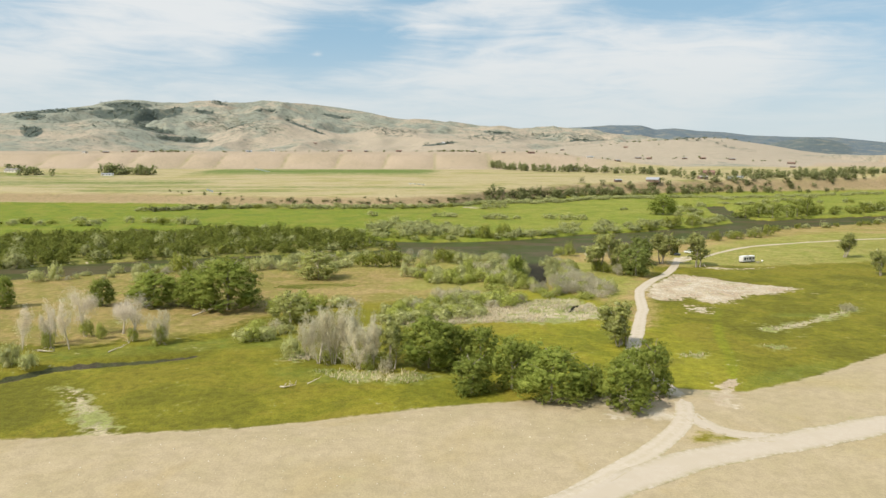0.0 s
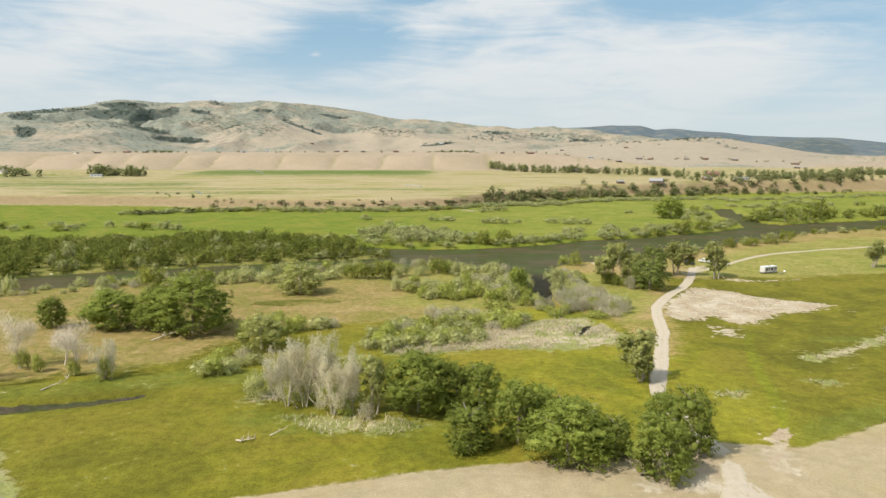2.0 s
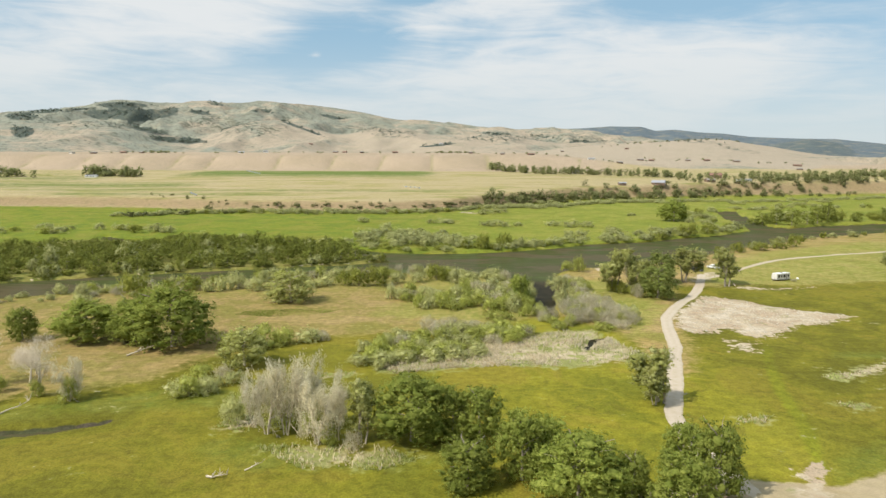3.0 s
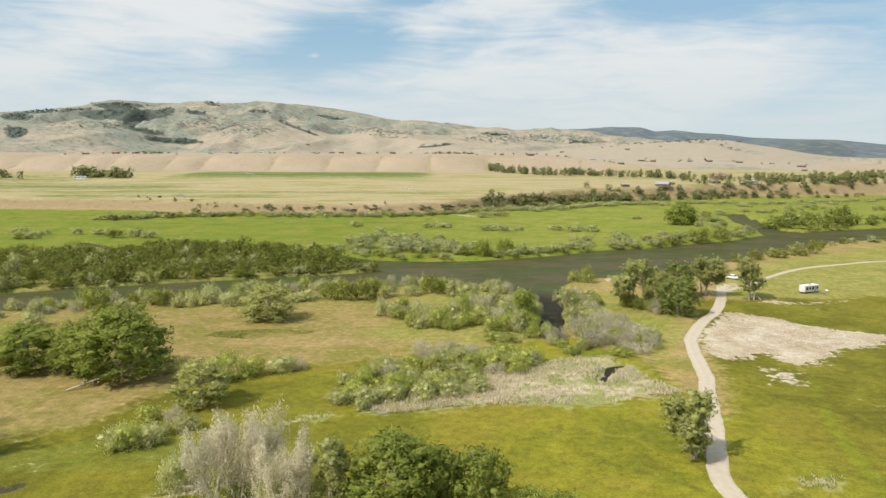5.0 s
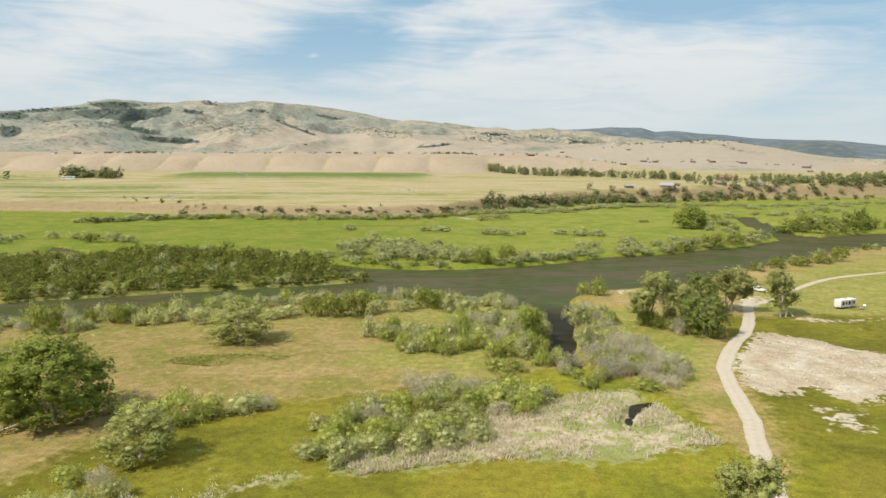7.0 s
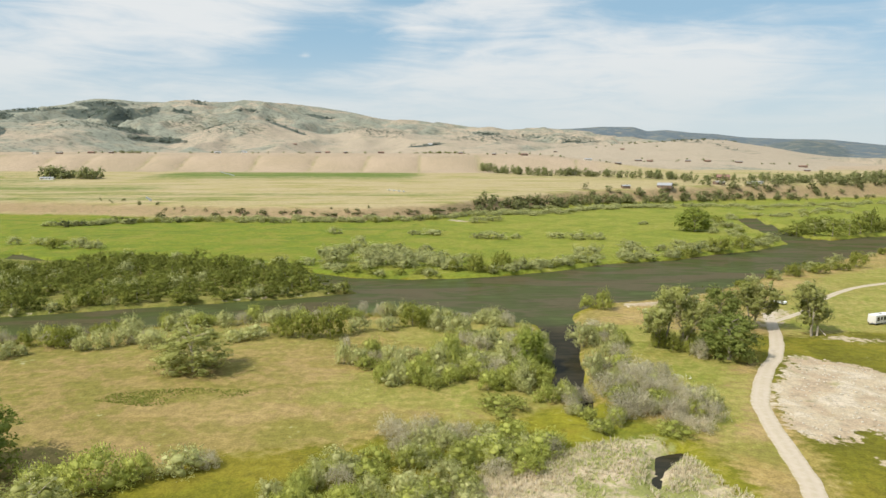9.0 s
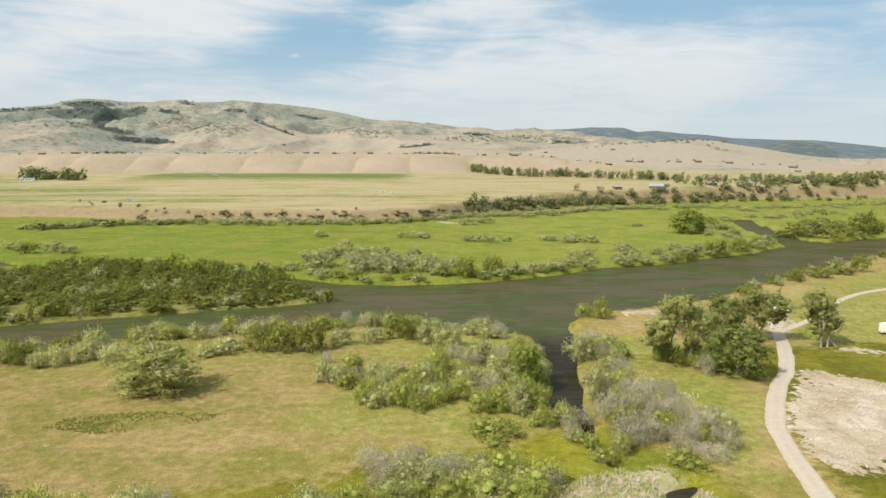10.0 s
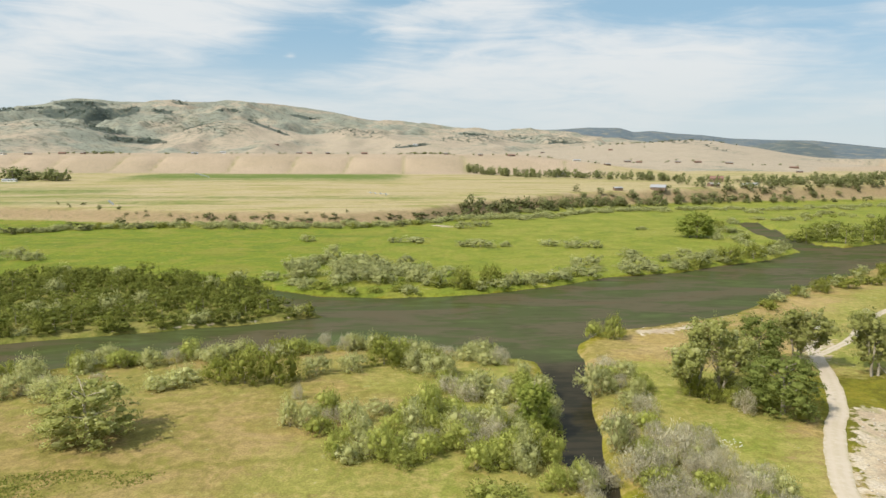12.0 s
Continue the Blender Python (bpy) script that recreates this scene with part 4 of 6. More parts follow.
def branching(rng, stems, top, spread, r, depth=3, forks=4, rise=0.5, fork_from=0.3, sides=7):
    """Stems that fork again and again into finer wood; gives the pieces and the twig ends (place, direction)."""
    pieces, tips = [], []

    def bough(start, way, long, thick, level):
        pts, heading = [start], way.copy()
        steps = 4 if level < 2 else 3
        for k in range(steps):
            heading = (heading + Vector((rng.normal(), rng.normal(), rng.normal())) * 0.16 + Vector((0, 0, 0.10 * rise))).normalized()
            pts.append(pts[-1] + heading * long / steps)
        pieces.append(tube(pts, [thick * (1 - 0.72 * k / steps) for k in range(steps + 1)], max(3, sides - 2 * level)))
        if level >= depth:
            tips.append((pts[-1], heading))
            tips.append((pts[-2], heading))
            return
        number = forks + (1 if level == 0 else 0)
        for k in range(number):
            s = fork_from + (1 - fork_from) * (k + rng.uniform(0.2, 0.9)) / number if level == 0 else rng.uniform(0.3, 1.0)
            at = min(int(s * steps), steps - 1)
            place = pts[at].lerp(pts[at + 1], s * steps - at)
            turn = 2.4 * k + rng.uniform(0, 6.3)
            out = heading.orthogonal().normalized()
            out = (out * math.cos(turn) + heading.cross(out) * math.sin(turn)).normalized()
            open_up = rng.uniform(0.55, 1.15)
            child = (heading * math.cos(open_up) + out * math.sin(open_up) + Vector((0, 0, rise * 0.5))).normalized()
            bough(place, child, long * rng.uniform(0.42, 0.66) * (1.05 - 0.35 * s if level == 0 else 1.0), thick * rng.uniform(0.38, 0.55) * (1 - 0.3 * s), level + 1)
        bough(pts[-1], heading, long * 0.42, thick * 0.30, level + 1)

    for k in range(stems):
        turn = 2.4 * k + rng.uniform(-0.4, 0.4)
        lean = Vector((math.cos(turn), math.sin(turn), 0)) * (spread / top) * (0.0 if stems == 1 else rng.uniform(0.25, 0.75))
        foot = Vector((math.cos(turn), math.sin(turn), 0)) * (0.0 if stems == 1 else spread * rng.uniform(0.03, 0.16))
        bough(foot + Vector((0, 0, -0.3)), (lean + Vector((rng.normal() * 0.05, rng.normal() * 0.05, 1))).normalized(), top * rng.uniform(0.55, 0.75), r * rng.uniform(0.75, 1.1), 0)
    # bring the whole into the unit shape
    high = max(p.z for p, _ in tips)
    wide = sorted(math.hypot(p.x, p.y) for p, _ in tips)[int(len(tips) * 0.93)]
    kz, kr = top / high, spread / wide
    fit = lambda p: Vector((p.x * kr, p.y * kr, p.z * kz if p.z > 0 else p.z))
    return [([fit(v) for v in verts], faces) for verts, faces in pieces], [(fit(p), way) for p, way in tips]


def crown_lobes(rng, number, wide, low, top, size, skew=1.0):
    """Lobes that fill a crown of half width `wide` between two heights, uneven, with gaps."""
    out = []
    for k in range(number):
        s = (k + 0.5) / number
        z = low + (top - low) * s ** skew
        mid = (z - low) / (top - low)
        girth = wide * math.sqrt(max(0.05, 1 - (2 * mid - 0.85) ** 2 / 1.45))
        turn, rad = 2.4 * k + rng.uniform(-0.5, 0.5), girth * math.sqrt(rng.uniform(0.25, 1.0)) * 0.80
        r = size * rng.uniform(0.5, 1.45)
        out.append((math.cos(turn) * rad, math.sin(turn) * rad, max(z, r * 0.5), r, rng.uniform(0.7, 0.95)))
    return out


MADE, RNG = {}, np.random.default_rng(11)
# kind: name, category, label, leaf material, wood, crown low, lobes, lobe size, cards, card size, trunk radius, forks
KINDS = {
    "green": ("tree", "tree", "dense round green tree on the grass", LEAF_GREEN, BARK, 0.8, 64, 1.2, 10000, 0.13, 0.28, 7),
    "biggreen": ("tree", "tree", "broad spreading green tree in the dry grass", LEAF_GREEN, BARK, 1.1, 80, 1.15, 12500, 0.115, 0.22, 9),
    "cotton": ("cottonwood_tree", "tree", "grey-green cottonwood with an open ragged crown", LEAF_COTTON, BARK, 2.3, 0, 0.98, 8500, 0.105, 0.24, 14),
    "deep": ("tree", "tree", "deep green tree leafy down to the grass", LEAF_DEEP, BARK, 0.9, 70, 1.05, 12000, 0.11, 0.26, 8),
    "sprawl": ("tree", "tree", "low sprawling tree with open crown and pale limbs", LEAF_COTTON, BONE, 0.5, 54, 1.15, 10500, 0.11, 0.22, 12),
    "grey": ("tree", "tree", "half-dead pale grey tree with thin leaves", LEAF_GREY, BONE, 0.6, 0, 0.80, 8000, 0.17, 0.20, 14),
    "dead": ("dead_tree", "tree", "bare bleached dead tree in the meadow", LEAF_PALE, BONE, 2.6, 0, 1.05, 3800, 0.30, 0.24, 13),
    "greenbush": ("bush", "bush", "rounded green willow bush in the grass", LEAF_BUSH, BARK, 0.4, 15, 1.40, 1950, 0.215, 0.10, 6),
    "silver": ("bush", "bush", "silver-green willow bush in rough grass", LEAF_SILVER, BARK, 0.4, 15, 1.40, 1950, 0.215, 0.10, 6),
    "greybush": ("bush", "bush", "grey twiggy willow bush, half bare", LEAF_TWIG, BONE, 0.4, 26, 1.2, 2300, 0.24, 0.10, 12),
    "darkbush": ("bush", "bush", "dark olive willow thicket bush on the bank", LEAF_DARK, BARK, 0.5, 14, 1.45, 1600, 0.23, 0.12, 6),
    "fardark": ("bush", "bush", "dark olive willow bush on the far bank", LEAF_DARK, BARK, 0.4, 9, 1.65, 520, 0.34, 0.12, 3),
    "farsilver": ("bush", "bush", "low grey-green willow bush on the meadow", LEAF_MEADOW, BARK, 0.4, 9, 1.65, 520, 0.34, 0.1, 3),
    "willow": ("willow_tree", "tree", "olive-green willow in the island thicket", LEAF_WILLOW, BARK, 0.6, 10, 1.9, 560, 0.36, 0.2, 2),
    "hilltree": ("hill_tree", "tree", "dark conifer on the far hillside", LEAF_HILL_HAZY, BARK, 0.8, 4, 2.3, 26, 0.9, 0.25, 2),
    "juniper": ("juniper", "bush", "dark juniper at the foot of the terrace", LEAF_JUNIPER, BARK, 0.5, 6, 2.0, 110, 0.65, 0.2, 2),
    "fartree": ("tree", "tree", "distant dark green tree of a farm belt", LEAF_FAR_HAZY, BARK, 1.0, 9, 1.9, 200, 0.42, 0.25, 2),
}


def many_stems(rng, stems, top, spread, r, twigs):
    """A clump of leaning stems from one root, with twigs all the way up."""
    pieces, tips = [], []
    for k in range(stems):
        turn = 2.4 * k + rng.uniform(-0.4, 0.4)
        out = spread * math.sqrt((k + 0.3) / stems) * rng.uniform(0.7, 1.05)
        way = Vector((math.cos(turn), math.sin(turn), 0))
        tall = top * rng.uniform(0.72, 1.0) * (1 - 0.25 * (out / spread) ** 2)
        line = [way * out * s ** 0.8 * (0.25 + 0.75 * s) + Vector((rng.normal() * 0.12, rng.normal() * 0.12, tall * s - 0.2)) for s in (0, 0.25, 0.5, 0.75, 1.0)]
        rr = r * rng.uniform(0.6, 1.1)
        pieces.append(tube(line, [rr, rr * 0.85, rr * 0.6, rr * 0.35, rr * 0.1], 5))
        for _ in range(twigs):
            s = line[int(rng.integers(1, 5))] if rng.random() < 0.6 else line[2].lerp(line[3], rng.random())
            w1 = (way * 0.5 + Vector((rng.normal(), rng.normal(), abs(rng.normal()) + 0.5))).normalized()
            ln = spread * rng.uniform(0.15, 0.42)
            end = s + w1 * ln
            mid = s + w1 * ln * 0.5 + Vector((rng.normal(), rng.normal(), rng.normal())) * ln * 0.1
            pieces.append(tube([s, mid, end], [rr * 0.32, rr * 0.22, rr * 0.06], 3))
            w2 = (w1 + Vector((rng.normal(), rng.normal(), rng.normal())) * 0.6).normalized()
            pieces.append(tube([mid, mid + w2 * ln * 0.6], [rr * 0.2, rr * 0.05], 3))
            tips.append(end)
    return pieces, tips


CROWNS = {}
UPRIGHT = {"greenbush", "silver", "darkbush", "willow"}
TWIGGY = {"greybush": (10, 4.2, 4.2, 0.10, 5), "silver": (5, 3.4, 4.0, 0.08, 2), "greenbush": (5, 3.4, 4.0, 0.08, 1)}
# stems, height, reach, thickness, levels, forks, upward pull, lowest fork
FORKED = {"dead": (1, 9.6, 4.6, 0.44, 3, 4, 0.12, 0.36), "grey": (4, 9.3, 4.4, 0.24, 2, 5, 0.22, 0.20), "cotton": (3, 8.9, 3.9, 0.24, 2, 4, 0.55, 0.30)}
FAR_KINDS = {"hilltree", "fardark", "farsilver", "willow", "juniper", "fartree"}


def crown_of(kind, variant):
    """The wood and foliage of one variant of a kind: ten units wide, trees ten and bushes five high."""
    if (kind, variant) not in CROWNS:
        name, category, text, leaves, wood, low, number, size, cards, card, trunk, forks = KINDS[kind]
        rng = np.random.default_rng(sum(map(ord, kind)) * 31 + variant)
        bushy = category == "bush"
        top = 4.6 if bushy else 9.0
        lobes = crown_lobes(rng, number, 4.3, low, top - size * 0.5, size, 0.8 if bushy else 0.95) if number else []
        if kind in FORKED:
            stems, high, reach, thick, depth, forks, rise, low = FORKED[kind]
            pieces, ends = branching(rng, stems, high, reach, thick, depth, forks, rise, low)
            lobes = [(p.x, p.y, p.z, size * rng.uniform(0.7, 1.3), rng.uniform(0.65, 0.95)) for p, _ in ends if p.z > high * 0.16]
            if kind == "grey":
                lobes = [lobe for k, lobe in enumerate(lobes) if rng.random() < 0.8]
        elif kind in TWIGGY:
            pieces, tips = many_stems(rng, *TWIGGY[kind])
        else:
            pieces, tips = limbs(rng, top * (0.8 if bushy else 1.0), 4.2, trunk, forks, 0.05, 0.2 if bushy else 0.3)
            if not bushy:
                lobes += [(t.x, t.y, t.z, size * 0.6, 0.85) for t in tips[::3] if t.z > 2.0]
        core = {"dead": 0.0, "grey": 0.0, "greybush": 0.0, "cotton": 0.36, "sprawl": 0.38}.get(kind, 0.62 if kind in ("juniper", "fartree", "hilltree") else (0.52 if kind in FAR_KINDS else 0.42 if bushy else 0.40))
        slim = {"dead": 0.07, "grey": 0.24, "greybush": 0.17}.get(kind, 0.36 if bushy or kind == "willow" else 0.60)
        upright = {"dead": 0.12, "grey": 0.2, "greybush": 0.8}.get(kind, 0.7 if kind in UPRIGHT else 0.0)
        inner = SMALL_BALL if kind in FAR_KINDS else BALL
        CROWNS[kind, variant] = (joined(pieces), crown(rng, lobes, cards, card, core, slim, upright, inner))
    return CROWNS[kind, variant]


def unit_height(kind):
    return 5.0 if KINDS[kind][1] == "bush" else 9.8


def plant(kind, x, y, tall, wide, variants=4, group="", label=""):
    """One plant of a kind, of that height and width, standing on the ground."""
    name, category, text, leaves, wood = KINDS[kind][:5]
    variant = int(RNG.integers(0, variants))
    key = (kind, variant)
    z = ground_at(x, y) - 0.08
    turn = RNG.uniform(0, 360)
    if key not in MADE:
        bushy = category == "bush"
        (verts, faces), leafage = crown_of(kind, variant)
        thing = new(name)
        part("stem" if bushy else "trunk", mesh_of("trunk", verts, faces, wood, True), wood, thing)
        if leafage:
            part("foliage" if bushy else "crown", foliage_mesh(*leafage, leaves), leaves, thing)
        MADE[key] = thing
        thing.scale = (wide / 10, wide / 10, tall / unit_height(kind))
        thing.matrix_basis = pose(x, y, z, 0, 0, turn) @ Matrix.Diagonal((*thing.scale, 1))
    else:
        s = MADE[key].scale
        thing = copy_thing(MADE[key], pose(x, y, z, 0, 0, turn) @ Matrix.Diagonal((wide / 10 / s.x, wide / 10 / s.y, tall / unit_height(kind) / s.z, 1)))
    return tagged(thing, label or text, category, group)


JOINED = {}


def grow(kind, x, y, tall, wide, single, group):
    """A plant of its own, or one of the uncounted many that are joined at the end."""
    if single:
        plant(kind, x, y, tall, wide, 4, group)
    else:
        JOINED.setdefault(kind, []).append((x, y, tall, wide))


def join_plants(kind, name, label):
    verts, faces, normals, start = [], [], [], 0
    for x, y, tall, wide in JOINED.get(kind, []):
        v, f, n = crown_of(kind, int(RNG.integers(0, 4)))[1]
        t = RNG.uniform(0, 2 * math.pi)
        turn = np.array([[math.cos(t), -math.sin(t), 0], [math.sin(t), math.cos(t), 0], [0, 0, 1]])
        verts.append((v * np.array([wide / 10, wide / 10, tall / unit_height(kind)])) @ turn.T + np.array([x, y, ground_at(x, y) - 0.08]))
        normals.append(n @ turn.T)
        faces.append(f + start)
        start += len(v)
    if verts:
        me = foliage_mesh(np.concatenate(verts), np.concatenate(faces), np.concatenate(normals), KINDS[kind][3])
        tagged(new(name, me), label, "bushes", kind="stuff")


# places on the plan: east, north, height, width
GREEN_TREES = [
    (176.6, 565.9, 17.5, 26), (25.3, 259.2, 10, 8.4), (5.2, 129, 7.8, 10.2), (20.2, 123, 11.4, 14.6), (32.6, 117.1, 10.1, 10.5), (39.9, 125.6, 11.5, 9.1), (13.4, 131.5, 11.5, 9.6),
    (28.2, 125.6, 7.1, 6.7), (17, 133.9, 9.7, 8), (38.1, 134.2, 8.9, 8), (-3.9, 145.4, 12.4, 15.4), (7.5, 145.8, 10.1, 10), (3.1, 146.2, 10, 7.5), (-93.2, 206.2, 11.5, 18.4),
    (-68.2, 201.4, 16.9, 23.7), (-80.5, 206, 12.7, 14.9), (-109.8, 205.9, 9.6, 8.5), (-139, 202.3, 10.6, 8.7),
]
GREY_TREES = [
    (-29.2, 147.4, 13.6, 8.2), (-25.8, 147, 15.2, 8.8), (-22.9, 147.6, 14.6, 8.4), (-19.6, 143.2, 12.6, 7.6), (-16.4, 145, 12.2, 7.4), (-32.3, 150.1, 10.8, 6.2), (-100.2, 161.4, 9.7, 4.6), (-72.6, 162.6, 9, 6.2),
]
DEAD_TREES = [
    (-97.7, 158.6, 11.3, 4.6), (-92.2, 157, 12.2, 4.4), (-95.1, 169.5, 12.6, 9.8), (-80.4, 165.2, 12, 10), (68.5, 282, 12.5, 7.5), (-103.7, 156.8, 10.9, 5.4),
    (-86.5, 172, 10, 7),
]
SAPLINGS = [
    (-89.4, 166.8, 4.2, 3.8), (-98.4, 158.2, 4.4, 4), (-94.6, 169, 4.4, 4.6), (-80.1, 164.6, 3.6, 3.8), (-72.2, 162, 5, 5), (-27.3, 149.4, 6, 6.5), (-21, 146.4, 5.2, 5.5), (-17.6, 143, 3.6, 4),
]
COTTONWOODS = [
    (44.4, 165.2, 12.2, 12.5), (42.6, 163.5, 8, 8), (-12.2, 143.6, 11.6, 9), (62.4, 280.5, 16.6, 17), (68, 280.5, 14, 12), (94.2, 299, 15.4, 15), (107.3, 290, 16, 14), (187.7, 320.5, 13, 10.7), (173.9, 270.3, 11.5, 8.6),
]
GREEN_BUSHES = [
    (-45.7, 201.9, 5.8, 14), (-52.5, 199.5, 4.8, 9), (-40.5, 203.8, 4.6, 8), (-51.9, 177.8, 2.8, 7), (-14.9, 195.1, 4.1, 5.3), (-6.8, 195, 3.5, 9), (13.8, 212.1, 4, 12.5),
    (21.4, 215.2, 3.5, 10.9), (16.6, 233.3, 2.8, 13.6), (8.8, 211.2, 3.3, 8.3), (-0.6, 249, 5.4, 8.7), (-12.3, 266.7, 5.4, 8), (6.5, 265.9, 6.4, 6.3), (12.5, 252.1, 4.7, 9.2),
    (20, 248.6, 4.8, 9.7), (45.7, 222.6, 2.3, 9), (29.3, 239.4, 3.7, 4), (56.7, 321.4, 6.8, 7), (51.8, 324.3, 4.3, 6.5), (-50.1, 165.3, 4.4, 7.3),
]
SILVER_BUSHES = [
    (-8, 190, 3, 7), (-2, 190.5, 3, 7.5), (4, 192, 3, 7.5), (9, 196, 2.8, 7), (-12, 188, 2.6, 6), (-18.8, 198.8, 2.8, 5.5), (-10.1, 206.8, 3.3, 9.8), (-1.9, 193.8, 2.8, 7.3), (2.9, 196, 2.9, 7.5), (0.4, 210.3, 3.8, 8.9), (-13.8, 205.8, 2.8, 4.6), (-13.7, 183.8, 2.5, 3.4),
    (-14.9, 262, 4.4, 6.8), (-18.2, 262.2, 5.5, 4.9), (-4.8, 256.5, 5, 6.3), (4, 259.2, 5.5, 8), (16.4, 278.3, 5.1, 11.3), (9.6, 290.6, 5.2, 10.2), (12, 258.2, 4.9, 8.7),
    (41.8, 280, 6.4, 10.2), (50.7, 290, 3.5, 7.4), (38.2, 252.6, 6.4, 7.7), (-35.1, 207.5, 3.5, 10.4), (-46.7, 166.7, 3.5, 5.8),
]
GREY_BUSHES = [
    (-13.2, 141.2, 3.2, 4.2), (123.2, 205.3, 2.2, 7.5), (-4, 221, 3.8, 7), (2.5, 221.5, 3.6, 7.5), (6, 218, 3.2, 6), (-55.5, 203.7, 2.8, 6), (-31.5, 208.6, 2.6, 6), (-47, 177, 2.8, 6), (-0.9, 219, 3.6, 9.4), (39, 240.9, 5.3, 10.7), (46.1, 246.8, 5.7, 11.1), (48.3, 240.7, 3.9, 7.2),
    (33.3, 241.6, 4, 7.9), (39.8, 231.3, 4.6, 11.5), (43.2, 231.2, 4.3, 6.8), (-19.7, 276.2, 3.1, 3.8),
]
BANK_BUSHES_SILVER = [
    (-85.3, 272.3, 4.4, 5.2), (-81.8, 274.4, 4.9, 6.9), (-77.4, 279, 4.9, 8.8), (-69.2, 276.1, 5, 10.4), (-45.6, 285.3, 4, 10.9), (-18.7, 292.1, 4.5, 8.4), (-10.9, 294.8, 4.3, 8.5),
    (4, 295.6, 5, 9.5), (-100.7, 265.2, 3.9, 6.6), (-125, 261.1, 4.7, 6.5), (-50.3, 281.9, 3.5, 7.2),
]
BANK_BUSHES_DARK = [
    (-107.3, 263.4, 8.6, 12.3), (-93.1, 275.9, 5.9, 10.1), (-38.5, 286.9, 5.7, 7.7), (-32.8, 285.8, 6.4, 10.9), (-25.4, 285.9, 7.6, 10.9), (-3.8, 299.3, 6.6, 11.9),
]
LEFT_BUSHES = [
    (-36.4, 151.6, 5.2, 6.4), (-52, 166.7, 3.2, 10), (-47.2, 170.5, 2.6, 7.3), (-43.4, 173.3, 2.8, 6), (-98, 144, 4.7, 6.9), (-92.8, 141.9, 3.7, 5), (-13, 201.4, 3.9, 3.1), (-157.1, 247.5, 4.4, 8.5),
    (-116.5, 246.2, 4.8, 9.5), (-135.3, 266.5, 3.6, 6.9), (-151.5, 250.7, 6.7, 7.5), (-189.7, 285.2, 7.5, 12.2),
]
MEADOW_BUSHES_A = [
    (-41.5, 479.7, 6.5, 12.6), (-45.5, 424.7, 7.9, 16.4), (-55, 436.3, 6.2, 9.8), (-30.3, 417.8, 6.6, 16), (-20.6, 413.1, 6.2, 20.1), (-11.4, 412.2, 6.3, 17.9), (-4.6, 423.6, 5.8, 14.1),
    (-45.7, 454.3, 5, 15.5), (-29.9, 453.5, 5.6, 15.5), (-18.8, 445.6, 6.2, 12.6), (2.3, 411.4, 6.5, 13.5), (-3.8, 456.1, 4.7, 10.5), (9.1, 404.3, 5.8, 9.9), (38.8, 402.1, 5.6, 8.7),
    (47.7, 409.7, 4.3, 11.2), (60, 414.5, 4.7, 13.7), (73.7, 422.8, 3.4, 14.1), (73.4, 443.8, 5.9, 10.1), (82.8, 450.7, 5.6, 12.9), (102.9, 447.6, 6, 17.9), (107.5, 480.9, 4.2, 17),
    (122.3, 465.6, 4, 10.9),
]
MEADOW_BUSHES_B = [
    (105.5, 439.3, 3.4, 15), (120, 444.2, 3.5, 12.7), (135.7, 457.6, 5.9, 15.9), (137.6, 480.3, 4.2, 14.2), (151.2, 480.2, 4.3, 14.2), (-3.3, 537.6, 3.7, 22.9), (-13.3, 539.4, 2.9, 13.2),
    (35.3, 517.2, 4.9, 21.8), (25.9, 520.1, 3.8, 12.6), (49.8, 519, 3.4, 8.9), (74.6, 523.6, 3.8, 15.9), (86.2, 517.1, 5, 18.8), (98.7, 516.4, 4.4, 15.7), (-65.6, 542.6, 4.1, 14),
    (154.8, 608.5, 2.9, 9.8), (30.7, 617.8, 4.9, 19.8), (44, 634.3, 4.8, 20.5), (184.4, 489.5, 4.1, 8.8), (203.4, 511.2, 4.9, 11.9), (190.8, 535.5, 3.7, 11.6), (183.9, 552.4, 4.6, 9.7),
    (208.7, 589, 5.1, 10.6), (-192.3, 469.1, 5.8, 16.2),
]
MEADOW_DARK = [
    (18.7, 396.2, 8.3, 11), (31.2, 403.1, 7.7, 13.1), (25, 393.6, 3.8, 7.4), (153.3, 466.4, 8.1, 16.4), (169.2, 475, 7.3, 14.6), (140.2, 381.7, 4.2, 7.1), (151.9, 387.5, 5.8, 9.4),
    (168, 396.3, 4.9, 11.8), (181.7, 403.7, 3.5, 10.7), (193.1, 411.7, 6.8, 10.3), (9.1, 398.9, 5.2, 5.4),
]
FAR_RIGHT = [
    (237, 560.9, 6.4, 14.2), (240.7, 554.8, 11.6, 15.7), (244.5, 540.3, 12.3, 16.8), (253.7, 535.8, 11.1, 16.6), (268.9, 543.5, 9.6, 15.3), (279.9, 549.6, 15.3, 15.5), (293, 559.6, 18, 14.1),
    (290.1, 604.1, 8.3, 15.6), (269.6, 596.2, 7, 11.5),
]
